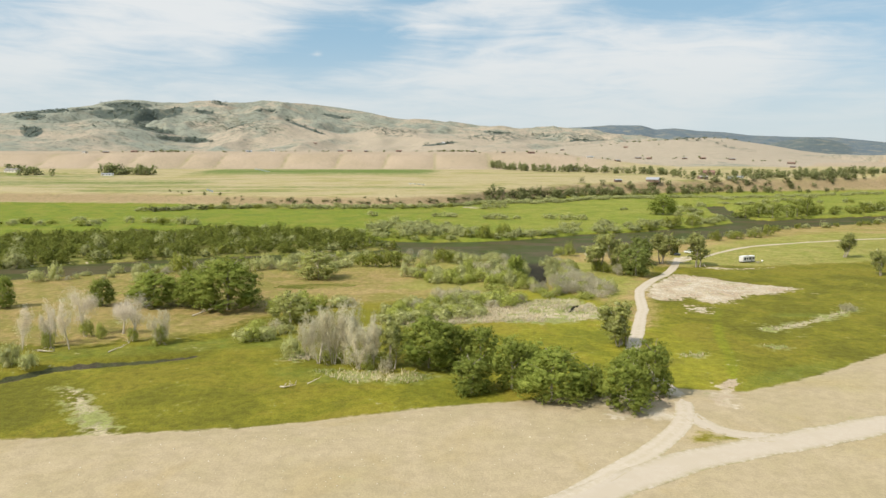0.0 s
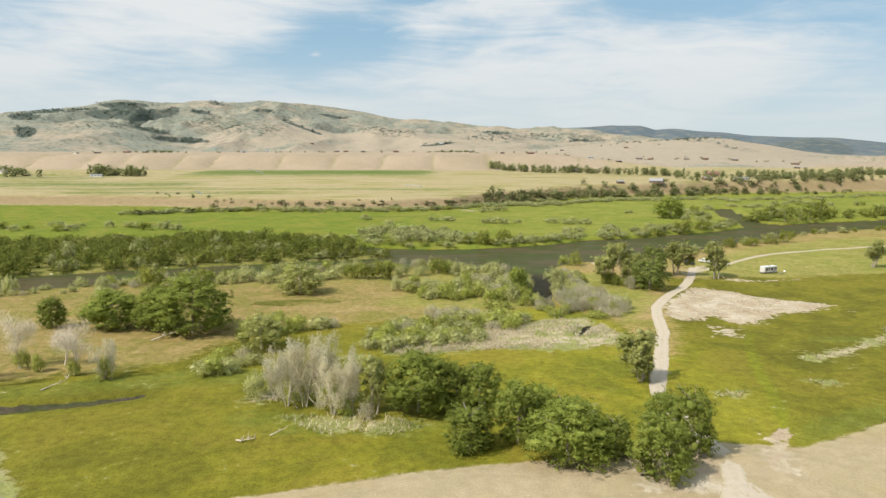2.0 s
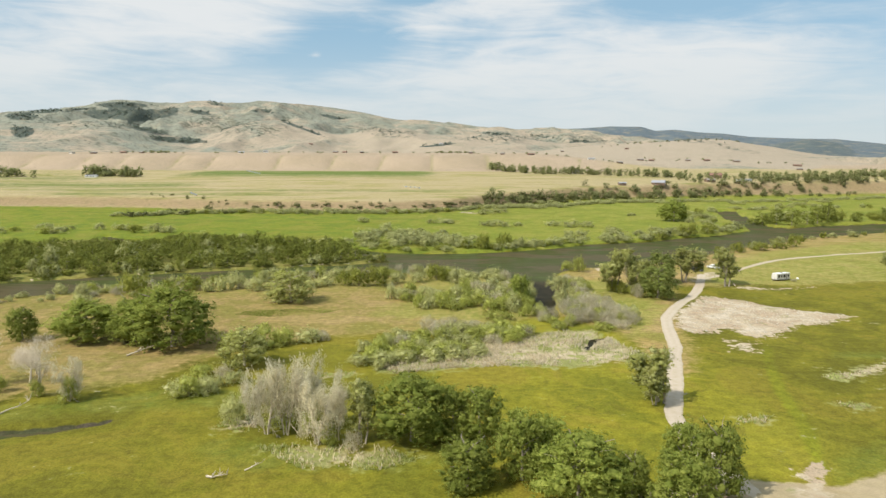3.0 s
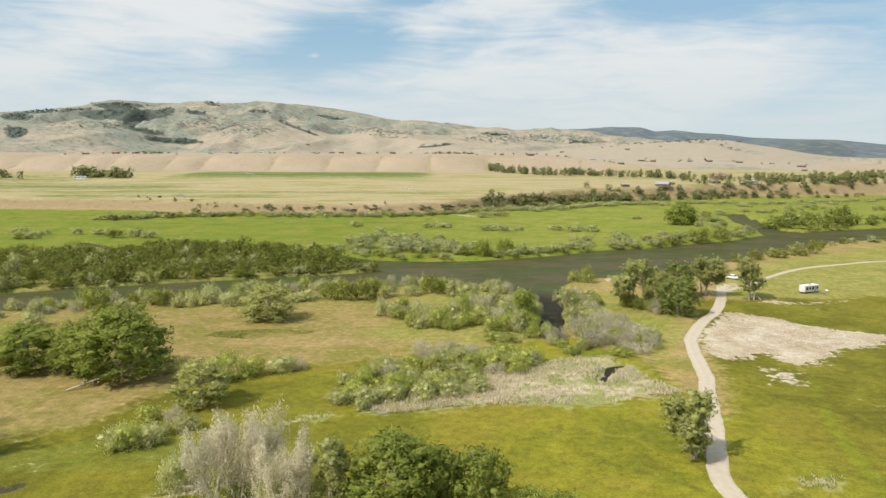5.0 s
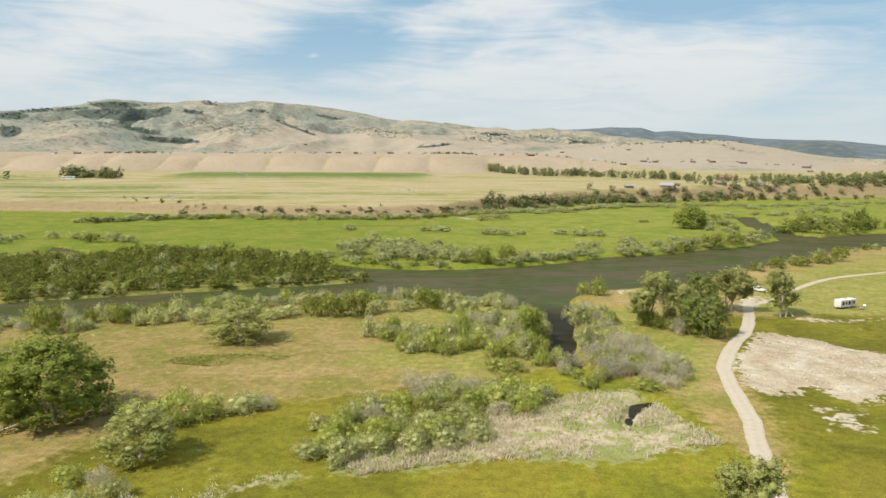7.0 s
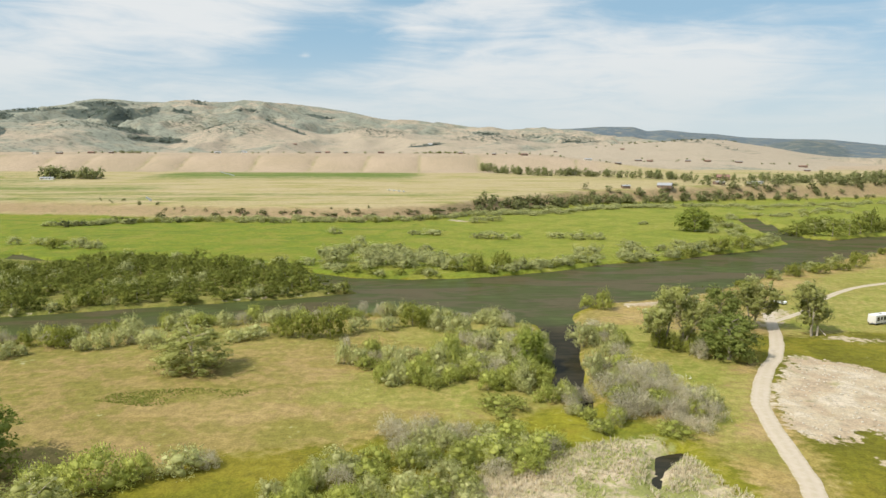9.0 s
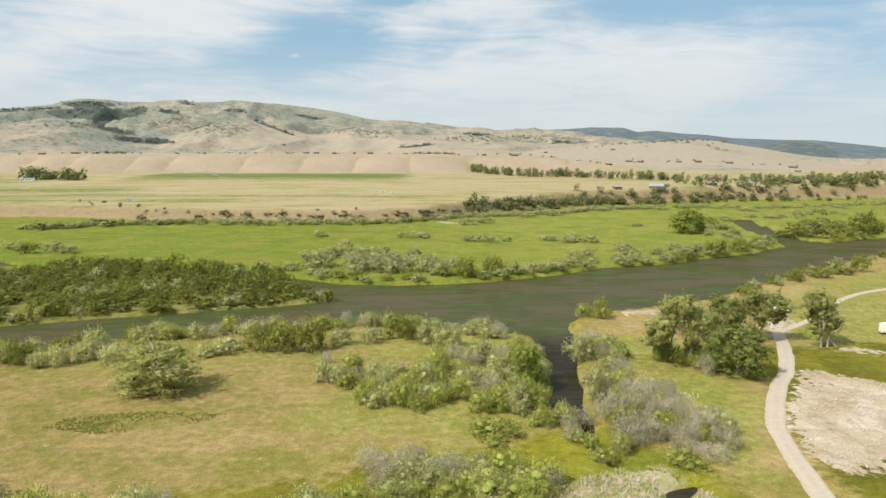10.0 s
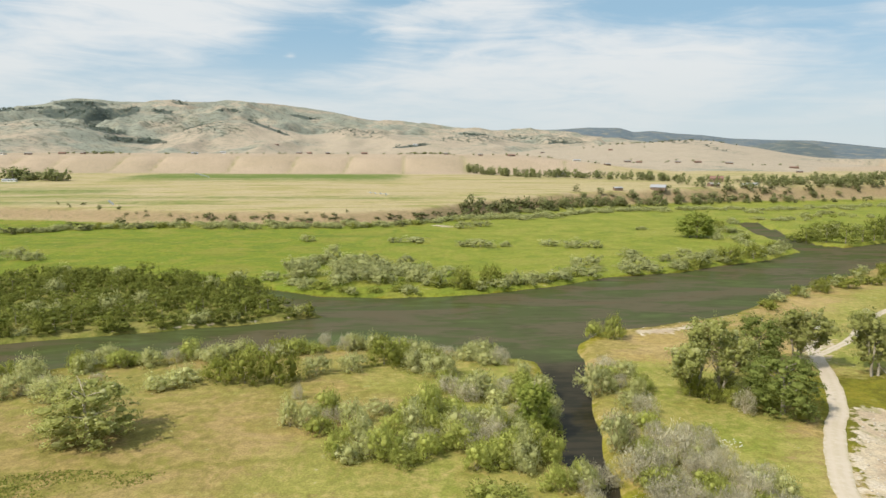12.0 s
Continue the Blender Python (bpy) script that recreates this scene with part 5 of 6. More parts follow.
SCARP_BUSHES = [
    (-261.8, 578.1, 6, 14.4), (-252.6, 583.8, 4.7, 14.6), (-245.6, 590.8, 3.2, 13), (-225.6, 598.9, 4, 15.1), (-214.3, 628.1, 6, 16.1), (-204.2, 628, 3.7, 12.1), (-178.2, 645, 4.3, 11.7),
    (-158.8, 649.9, 4.7, 11.8), (-141.1, 646.9, 4.4, 11.7), (-124.3, 646.7, 3.4, 12.6), (-111.8, 647.6, 3.7, 11.8), (-85.3, 640.5, 1.8, 24.7), (-64.5, 640.7, 1, 20.7), (-52, 641.1, 1.4, 16.6),
    (-19.6, 661.8, 0.2, 25.8), (-2.3, 671.6, 1.5, 26.3), (11.2, 684.3, 1.7, 18.1), (25.3, 697.1, 6.3, 18.5), (46, 726.9, 8, 17.6), (59.5, 741.2, 6.5, 18),
]
SCARP_TREES = [
    (73.2, 750.5, 7.1, 20.3), (93.9, 770.4, 8.2, 21), (116.2, 792.6, 10.3, 21.7), (142.2, 812.2, 11.6, 25.2), (169, 829.6, 10.3, 24.1), (186.9, 842.8, 7.3, 17.6), (206.1, 847.4, 12.3, 22.4),
    (231.4, 861.5, 6.9, 18.1), (254, 874.1, 3.7, 24.5), (284.1, 888, 5, 25), (302.6, 889.7, 12.4, 22.6), (332.4, 912.1, 8.6, 25.8), (360, 930, 2.7, 26.4), (386, 942.4, 3.8, 26.9),
    (422.5, 960.2, 3.8, 27.5), (459.7, 977, 1.9, 28.1), (510, 1001.9, 2.3, 36.1), (567.2, 1034.3, 0.3, 37.5), (616.4, 1050.4, 2.6, 38.2),
]
SCARP_SHRUBS = [
    (62.9, 699, 3.1, 23.2), (85.4, 691.4, 2.9, 27.4), (110.3, 700.3, 3, 23.3), (166.5, 773.1, 3.1, 26.3), (197.7, 788.2, 3.1, 32.3), (225.7, 789.8, 3.6, 32.4), (258.4, 803.2, 3.8, 27.7),
    (281.2, 803.8, 3.8, 27.7), (279.4, 695.8, 1.9, 18.6), (291.5, 682.8, 2.8, 18.2), (367.8, 806.7, 2.7, 27.9), (368.3, 749.6, 3.7, 20.5), (425.5, 807.6, 2.8, 28), (306, 761.2, 3.6, 26),
]
SPRAWLING = [
    (-51.5, 256.3, 11.5, 21), (-45.2, 186, 9.2, 15.5),
]
DEEP_TREES = [
    (74.4, 267.2, 12.4, 18), (84, 296.5, 13.4, 15),
]

def rows(kind, places, group, lowest=2.0, stretch=1.0, variants=4, label=""):
    for x, y, tall, wide in places:
        plant(kind, x, y, max(tall * stretch, lowest), wide, variants, group, label)


rows("green", [(x, y, tall, wide * 1.1) for x, y, tall, wide in GREEN_TREES if wide < 13.5], "green trees south of the river")
rows("biggreen", [(x, y, tall, wide * 1.12) for x, y, tall, wide in GREEN_TREES if wide >= 13.5], "green trees south of the river", variants=3)
rows("grey", GREY_TREES, "half-dead grey trees", variants=4)
rows("dead", DEAD_TREES, "bare dead trees", variants=4)
rows("greenbush", SAPLINGS, "green suckers at the foot of the dead trees", label="upright green sapling beside a bleached trunk")
rows("cotton", [(x, y, tall, wide * 1.12) for x, y, tall, wide in COTTONWOODS], "cottonwoods by the river")
rows("deep", DEEP_TREES, "cottonwoods by the river", variants=2)
rows("sprawl", SPRAWLING, "sprawling trees in the dry grass", variants=2)
rows("greenbush", GREEN_BUSHES, "willow bushes south of the river")
rows("silver", SILVER_BUSHES, "willow bushes south of the river")
rows("greybush", GREY_BUSHES, "willow bushes south of the river", variants=3)
rows("silver", BANK_BUSHES_SILVER, "bushes on the south bank")
rows("darkbush", BANK_BUSHES_DARK, "bushes on the south bank")
rows("silver", LEFT_BUSHES, "willow bushes south of the river")
rows("farsilver", MEADOW_BUSHES_A + MEADOW_BUSHES_B, "willow bushes on the north meadow", 2.5)
rows("darkbush", MEADOW_DARK, "dark willows on the river banks", 3)
rows("willow", FAR_RIGHT, "trees at the river bend", 4)
rows("juniper", [(x, y, tall, wide * 0.8) for x, y, tall, wide in SCARP_BUSHES], "junipers along the terrace", 3.0)
rows("fartree", [(x, y, tall, wide * 0.72) for x, y, tall, wide in SCARP_TREES], "trees along the terrace", 6.0)
rows("farsilver", SCARP_SHRUBS, "willow bushes on the north meadow", 2.5)

# thickets: plants of mixed kinds spread over an area of the plan, none closer than a gap
def thicket(ring, count, kinds, tall, wide, gap, group, single=True):
    xs, ys = [p[0] for p in ring], [p[1] for p in ring]
    spots, tries = [], 0
    while len(spots) < count and tries < count * 60:
        tries += 1
        x, y = RNG.uniform(min(xs), max(xs)), RNG.uniform(min(ys), max(ys))
        if area_distance(np.array([x]), np.array([y]), ring)[0] > 0 or height(np.array([x]), np.array([y]))[1][0] < 1.0:
            continue
        if all((x - a) ** 2 + (y - b) ** 2 > gap * gap for a, b in spots):
            spots.append((x, y))
            grow(kinds[int(RNG.integers(0, len(kinds)))], x, y, RNG.uniform(*tall), RNG.uniform(*wide), single, group)


def along(line, count, spread, kinds, tall, wide, group, single=True):
    pts = smooth_line(line, 2.0)
    for k in range(count):
        p = pts[int((k + RNG.random()) / count * (len(pts) - 1))]
        x, y = p.x + RNG.normal() * spread, p.y + RNG.normal() * spread
        if height(np.array([x]), np.array([y]))[1][0] > 0.6:
            grow(kinds[int(RNG.integers(0, len(kinds)))], x, y, RNG.uniform(*tall), RNG.uniform(*wide), single, group)


SOUTH_GROUP, NORTH_GROUP = "willow bushes south of the river", "willow bushes on the north meadow"
thicket([(-19, 187), (-6, 187), (6, 193), (14, 204), (25, 210), (24, 220), (8, 222), (-2, 216), (-14, 206), (-20, 199)], 42, ["silver", "silver", "greenbush", "greenbush", "greybush"], (2.0, 3.8), (5, 8.5), 2.8, SOUTH_GROUP)
thicket([(-18, 257), (-6, 245), (8, 246), (20, 240), (27, 246), (27, 284), (18, 290), (10, 284), (6, 270), (-12, 268)], 44, ["silver", "greenbush", "greenbush", "greybush"], (2.2, 4.8), (5, 8.5), 2.9, SOUTH_GROUP)
thicket([(58, 274), (70, 264), (77, 266), (79, 282), (70, 288), (60, 286)], 11, ["darkbush", "greybush", "darkbush"], (2.5, 5.5), (5, 8), 3.5, SOUTH_GROUP)
thicket([(39, 226), (52, 222), (59, 236), (54, 250), (47, 262), (53, 284), (47, 294), (43, 290), (41.5, 270), (38, 250)], 44, ["silver", "greybush", "greybush", "greybush", "greenbush"], (2.4, 4.8), (4.5, 8), 2.6, SOUTH_GROUP)
along([(-128, 268), (-92, 286), (-66, 298), (-34, 307), (-11, 312), (12, 304), (26, 299)], 70, 2.8, ["silver", "silver", "greenbush", "darkbush", "greybush"], (2.6, 5.0), (5, 9), "bushes on the south bank", False)
along([(30.2, 238), (29.4, 254), (30.6, 270), (31.4, 288)], 16, 0.9, ["greenbush", "silver", "darkbush"], (2.4, 4.4), (4, 6.5), SOUTH_GROUP, False)
along([(25, 238), (24, 254), (26, 272), (27, 290)], 16, 1.6, ["greenbush", "silver", "darkbush"], (2.5, 5.0), (4, 7), SOUTH_GROUP, False)
along([(-62, 418), (-32, 392), (-9, 389), (28, 398), (61, 415), (84, 434), (118, 446), (148, 468), (176, 482), (208, 512)], 56, 4.0, ["farsilver", "farsilver", "fardark"], (2.2, 4.6), (7, 13), NORTH_GROUP, False)
thicket([(-62, 424), (-30, 402), (10, 402), (18, 420), (0, 448), (-46, 470), (-64, 450)], 26, ["farsilver"], (3, 5.5), (9, 16), 7, NORTH_GROUP, False)
along([(-270, 585), (-228, 616), (-141, 622), (-58, 622), (0, 650), (36, 700), (80, 740), (150, 815)], 60, 6.0, ["farsilver", "farsilver", "juniper"], (2.2, 4.5), (8, 17), NORTH_GROUP, False)
along([(60, 690), (130, 750), (220, 795), (310, 800), (430, 830), (560, 900)], 60, 9.0, ["farsilver"], (2.2, 4.0), (10, 22), NORTH_GROUP, False)
along([(200, 530), (196, 560), (212, 600), (230, 640), (300, 700), (420, 720)], 30, 9.0, ["farsilver", "farsilver", "fardark"], (2.4, 5), (8, 15), NORTH_GROUP, False)
along([(240, 548), (275, 570), (330, 580), (420, 630), (560, 680)], 46, 8.0, ["willow", "fardark", "farsilver"], (4, 10), (9, 15), "trees at the river bend", False)
along([(-330, 450), (-270, 470), (-215, 480), (-190, 470)], 18, 9, ["farsilver", "fardark"], (3, 5.5), (8, 15), NORTH_GROUP, False)
along([(104, 350), (146, 387), (168, 405), (200, 432), (240, 460), (320, 496)], 26, 2.5, ["fardark", "farsilver"], (2, 4.5), (5, 10), "bushes on the south bank", False)
along([(-300, 700), (-200, 655), (-120, 646), (-60, 645), (-20, 655), (30, 700)], 34, 5.0, ["juniper"], (1.4, 3.2), (2.5, 6), "junipers along the terrace", False)
along([(150, 835), (250, 872), (340, 910), (450, 965), (600, 1040)], 56, 12, ["fartree", "fartree", "juniper"], (4, 9), (6, 12), "trees along the terrace", False)

along([(-30, 353), (-47, 345.5), (-92, 330), (-140, 312), (-155, 304), (-230, 268)], 70, 1.3, ["willow", "fardark", "farsilver", "willow"], (2.0, 5.0), (4, 7.5), "island thicket", False)
along([(30, 240), (30.5, 231), (36, 224.5), (38, 233)], 12, 1.0, ["silver", "greybush", "greenbush"], (2, 3.4), (4, 6), SOUTH_GROUP, False)
along([(-270, 585), (-228, 612), (-141, 620), (-58, 620), (0, 646), (36, 690)], 50, 4.0, ["farsilver", "fardark", "farsilver"], (2.2, 4.5), (7, 13), NORTH_GROUP, False)
along([(-150, 252), (-110, 268), (-80, 280), (-60, 284)], 22, 3.0, ["greybush", "silver"], (1.2, 2.6), (3, 6), "bushes on the south bank", False)

# the island thicket
spots = []
while len(spots) < 500:
    x, y = RNG.uniform(-335, -34), RNG.uniform(225, 432)
    if area_distance(np.array([x]), np.array([y]), ISLAND)[0] > (2.0 if x < -85 else -3.5) or y - 0.42 * x > 475:
        continue
    if all((x - a) ** 2 + (y - b) ** 2 > 21 for a, b in spots):
        spots.append((x, y))
        swell = 0.72 + 0.55 * fbm(np.array([x]), np.array([y]), 40, 2, 4)[0]
        front = y - 0.42 * x < 400 or len(spots) % 2
        grow("willow" if RNG.random() < 0.93 else "farsilver", x, y, RNG.uniform(4.6, 7.6) * swell, RNG.uniform(7.4, 10.4), front and len(spots) < 300, "island thicket")

# farm belts and groves far off
def belt(count, line, spread, tall, wide, group):
    for _ in range(count):
        k = int(RNG.integers(0, len(line) - 1))
        s = RNG.random()
        x = line[k][0] * (1 - s) + line[k + 1][0] * s + RNG.normal() * spread
        y = line[k][1] * (1 - s) + line[k + 1][1] * s + RNG.normal() * spread
        plant("fartree", x, y, tall * RNG.uniform(0.55, 1.25), wide * RNG.uniform(0.7, 1.3), 4, group)


belt(80, [(70, 1240), (125, 1140), (200, 1112), (272, 1075), (335, 1030)], 7, 12, 10, "farm belt on the plain")
belt(90, [(325, 962), (410, 1010), (470, 1005), (560, 1030), (660, 1060), (800, 1110)], 20, 10, 9, "farm belt on the plain")
along([(70, 1240), (125, 1140), (200, 1112), (272, 1075), (335, 1030)], 60, 7, ["fartree"], (7, 13), (6, 10), "farm belt on the plain", False)
along([(325, 1000), (410, 1040), (470, 1035), (560, 1060), (660, 1090), (800, 1140)], 70, 12, ["fartree"], (6, 12), (6, 10), "farm belt on the plain", False)
along([(430, 905), (540, 985), (660, 1050), (820, 1110)], 60, 16, ["fartree", "fartree", "juniper"], (4, 9), (6, 12), "trees along the terrace", False)
belt(30, [(-535, 1020), (-500, 1024), (-450, 1000)], 8, 15, 17, "grove by the far farm")
belt(14, [(-700, 1050), (-640, 1000), (-610, 960)], 14, 12, 16, "grove by the far farm")
along([(-760, 1430), (-440, 1460), (-100, 1500), (200, 1420), (460, 1540), (720, 1430)], 60, 26, ["fartree"], (2.2, 5), (5, 9), "trees round the bench houses", False)
along([(-30, 1520), (40, 1510)], 24, 8, ["fartree"], (2.5, 5.5), (6, 11), "trees round the bench houses", False)
belt(10, [(-640, 1430), (-590, 1432)], 5, 6, 10, "trees round the bench houses")
along([(560, 2150), (760, 2300), (930, 2380), (1080, 2420)], 80, 75, ["juniper"], (3, 5), (6, 10), "junipers on the hill", False)


def hill_trees(count, masses, tall, wide, fullest, seed):
    """Trees and scrub on the far slopes, thick where the masses (bearing, rise, half widths, lean) lie."""
    rng = np.random.default_rng(seed)
    turn, far = np.radians(rng.uniform(-36, 30, 60000)), rng.uniform(1500, 4300, 60000)
    x, y = EYE_X + np.sin(turn) * far, EYE_Y + np.cos(turn) * far
    z, _, _, _, layer, _, r, az = height(x, y)
    rise = np.degrees(np.arctan2(z - EYE_Z, r))
    thick = np.zeros(len(x))
    for east, up, half, high, lean in masses:
        u = az - east
        thick = np.maximum(thick, np.exp(-((u / half) ** 2 + ((rise - up - lean * u) / high) ** 2)))
    chosen = np.flatnonzero((layer >= 1) & (layer <= 3) & (rng.random(len(x)) < fullest * np.clip(thick * 1.6 - 0.45, 0, 1)))[:count]
    for k in chosen:
        JOINED.setdefault("hilltree", []).append((x[k], y[k], rng.uniform(*tall), rng.uniform(*wide)))


hill_trees(700, WOODS, (8, 14), (12, 22), 0.5, 301)
hill_trees(650, SCRUB, (3.5, 7), (6, 13), 0.25, 302)

along([(36, 715), (60, 738), (95, 770), (150, 815), (210, 850)], 46, 5.0, ["fartree", "fartree", "juniper"], (6, 11), (8, 15), "trees along the terrace", False)
along([(215, 846), (300, 878), (400, 930), (520, 985), (700, 1060)], 80, 10.0, ["fartree", "fartree", "juniper"], (5, 10), (8, 15), "trees along the terrace", False)
along([(-250, 592), (-180, 632), (-120, 634), (-60, 630), (0, 655), (40, 700)], 60, 2.5, ["farsilver"], (2.4, 4.0), (9, 16), NORTH_GROUP, False)
along([(40, 690), (90, 705), (150, 760), (230, 795)], 44, 5.0, ["farsilver"], (2.4, 4.2), (11, 20), NORTH_GROUP, False)

MANY = {"hilltree": ("hill_scrub", "dark scrub and conifers scattered on the far hills"), "farsilver": ("willow_thicket", "low grey-green willow thicket along the far meadow"), "fardark": ("far_bank_thicket", "olive willow thicket along the far banks"), "darkbush": ("bank_thicket", "dark olive willow thicket on the far banks"),
        "willow": ("island_thicket", "olive-green willow thicket deep on the river island"), "juniper": ("juniper_scrub", "dark juniper scrub on the terrace slope"),
        "fartree": ("tree_belt", "distant dark green tree belt along the terrace"), "silver": ("silver_thicket", "silver-green willow thicket on the bank"), "greenbush": ("green_thicket", "green willow thicket by the side channel"),
        "greybush": ("grey_thicket", "half-bare grey willow thicket on the bank")}
for kind, (name, text) in MANY.items():
    join_plants(kind, name, text)


# ---------------------------------------------------------------- ground cover: too much of it to count
def tufts(name, label, mat, ring, count, tall, wide, blades=3, seed=1):
    """Leaning blade clumps over an area of the plan, off the roads and out of the water."""
    rng = np.random.default_rng(seed)
    xs, ys = [p[0] for p in ring], [p[1] for p in ring]
    x, y = rng.uniform(min(xs), max(xs), count * 3), rng.uniform(min(ys), max(ys), count * 3)
    keep = area_distance(x, y, ring) < 0
    z, wet = height(x, y)[:2]
    clump = fbm(x, y, 14, 3, seed + 90)
    keep &= (wet > 0.8) & (roads_distance(x, y) > 0.4) & (rng.random(len(x)) < np.clip((clump - 0.34) * 4.5, 0.05, 1))
    x, y, z = x[keep][:count], y[keep][:count], z[keep][:count]
    n = len(x)
    verts = []
    for _ in range(blades):
        turn, lean = rng.uniform(0, 2 * math.pi, n), rng.uniform(0.3, 1.1, n)
        h, w = rng.uniform(*tall, n), rng.uniform(*wide, n)
        ox, oy = rng.normal(size=n) * w * 0.5, rng.normal(size=n) * w * 0.5
        c, s = np.cos(turn), np.sin(turn)
        base = np.stack([x + ox, y + oy, z - 0.05], 1)
        side, tip = np.stack([c * w / 2, s * w / 2, 0 * w], 1), np.stack([-s * lean * h, c * lean * h, h], 1)
        verts.append(np.stack([base - side, base + side, base + side * 0.35 + tip, base - side * 0.35 + tip], 1))
    verts = np.concatenate(verts).reshape(-1, 3)
    me = mesh_of(name, verts, np.arange(len(verts)).reshape(-1, 4), mat)
    return tagged(new(name, me), label, "grass", kind="stuff")


TUFT_REED = leaf_material("reed_blades", (0.620, 0.540, 0.360), (0.820, 0.720, 0.540), through=0.5)
TUFT_SEDGE = leaf_material("sedge_blades", (0.330, 0.370, 0.110), (0.500, 0.520, 0.200), through=0.5)
for k, ring in enumerate(REEDS):
    size = abs(sum(a[0] * b[1] - b[0] * a[1] for a, b in zip(ring, ring[1:] + ring[:1]))) / 2
    tufts("reeds", "pale dead reeds and rushes on wet ground", TUFT_REED, ring, int(size * (3.0 if k == 0 else 0.7)), (0.35, 0.9), (0.07, 0.18), 4, seed=40 + k)
    tufts("sedge", "green sedge among the reeds", TUFT_SEDGE, ring, int(size * (1.1 if k == 0 else 2.2)), (0.25, 0.6), (0.08, 0.2), 4, seed=60 + k)


tufts("low_herbs", "low dark green herbs in the dry grass", LEAF_WILLOW, [(-64, 237), (-52, 234), (-36, 240), (-33, 244), (-50, 245), (-62, 242)], 1300, (0.10, 0.26), (0.12, 0.3), 3, seed=81)


def stones(name, label, mat, ring, count, size, seed):
    """Many small stones lying on the ground, in one mesh."""
    rng = np.random.default_rng(seed)
    ball, quads = quad_sphere(1)
    xs, ys = [p[0] for p in ring], [p[1] for p in ring]
    x, y = rng.uniform(min(xs), max(xs), count * 3), rng.uniform(min(ys), max(ys), count * 3)
    keep = area_distance(x, y, ring) < 0
    x, y = x[keep][:count], y[keep][:count]
    z = height(x, y)[0]
    verts, faces = [], []
    for k in range(len(x)):
        s = rng.uniform(*size)
        v = ball * s * rng.uniform(0.7, 1.3, ball.shape) * np.array([1, 1, 0.7])
        faces.append(quads + len(ball) * k)
        verts.append(v + np.array([x[k], y[k], z[k] + s * 0.25]))
    return tagged(new(name, mesh_of(name, np.concatenate(verts), np.concatenate(faces), mat)), label, "stones", kind="stuff")


STONE = plain_material("pale_stone", (0.52, 0.46, 0.37), 0.9, vary=0.2, spec=0.2)
CHALK = plain_material("white_flower_heads", (0.75, 0.74, 0.68), 0.9, vary=0.1)
stones("gravel", "pale stones strewn over the bare sand", STONE, SANDS[1], 420, (0.10, 0.34), 5)
stones("shore_gravel", "pale stones along the river bank", STONE, [(66, 329), (80, 333), (105, 351), (104, 356), (78, 339), (64, 335)], 30, (0.10, 0.25), 6)
stones("white_flowers", "patch of white flower heads in the grass", CHALK, [(53.5, 252), (60, 252.5), (61, 256), (54, 256)], 70, (0.06, 0.13), 7)
stones("bench_stones", "small stones on the dry bench", STONE, [(-60, 70), (10, 75), (40, 110), (0, 118), (-60, 104)], 260, (0.05, 0.14), 8)


# ---------------------------------------------------------------- vehicles
def box(x0, x1, y0, y1, z0, z1, bevel=0.0, taper=0.0):
    """A box as a bmesh, its upper corners drawn in by taper, edges rounded."""
    bm = bmesh.new()
    bmesh.ops.create_cube(bm, size=1)
    for v in bm.verts:
        top = v.co.z > 0
        v.co = ((x0 + x1) / 2 + v.co.x * (x1 - x0 - (taper if top else 0)), (y0 + y1) / 2 + v.co.y * (y1 - y0 - (taper * 0.6 if top else 0)), z1 if top else z0)
    if bevel:
        bmesh.ops.bevel(bm, geom=bm.edges[:], offset=bevel, segments=2, affect="EDGES", profile=0.6)
    return bm


def disc(x, y, z, r, wide):
    bm = bmesh.new()
    bmesh.ops.create_cone(bm, cap_ends=True, segments=20, radius1=r, radius2=r, depth=wide)
    bmesh.ops.bevel(bm, geom=[e for e in bm.edges if len(e.link_faces) == 2 and abs(e.calc_face_angle()) > 1], offset=r * 0.12, segments=2, affect="EDGES")
    bmesh.ops.transform(bm, matrix=pose(x, y, z, 90, 0, 0), verts=bm.verts)
    return bm


WHITE = plain_material("white_enamel", (0.78, 0.78, 0.76), 0.35, vary=0.04)
SILVER = plain_material("silver_paint", (0.62, 0.64, 0.66), 0.3, 0.3, vary=0.04)
NAVY = plain_material("dark_blue_paint", (0.030, 0.036, 0.048), 0.25, vary=0.05, spec=0.5)
SIDING = plain_material("pale_grey_trailer_siding", (0.60, 0.58, 0.54), 0.5, vary=0.06)
TYRE = plain_material("black_rubber", (0.025, 0.025, 0.025), 0.85, vary=0.1)
CHROME = plain_material("bright_metal", (0.55, 0.55, 0.55), 0.3, 0.9, vary=0.05)
PANE = plain_material("dark_tinted_glass", (0.020, 0.024, 0.028), 0.08, vary=0.02, spec=0.6)
BROWN = plain_material("brown_boards", (0.200, 0.135, 0.095), 0.85, vary=0.25)
TIN = plain_material("grey_tin_roof", (0.36, 0.36, 0.37), 0.5, 0.3, vary=0.12)
CREAM = plain_material("cream_siding", (0.62, 0.57, 0.48), 0.8, vary=0.08)
REDROOF = plain_material("rust_red_roof", (0.230, 0.130, 0.095), 0.8, vary=0.15)
GREYROOF = plain_material("grey_shingle_roof", (0.260, 0.235, 0.210), 0.85, vary=0.15)
LAMP_RED = plain_material("red_lens", (0.42, 0.02, 0.02), 0.3, vary=0.02)
LAMP_CLEAR = plain_material("clear_lens", (0.70, 0.70, 0.66), 0.2, vary=0.02)


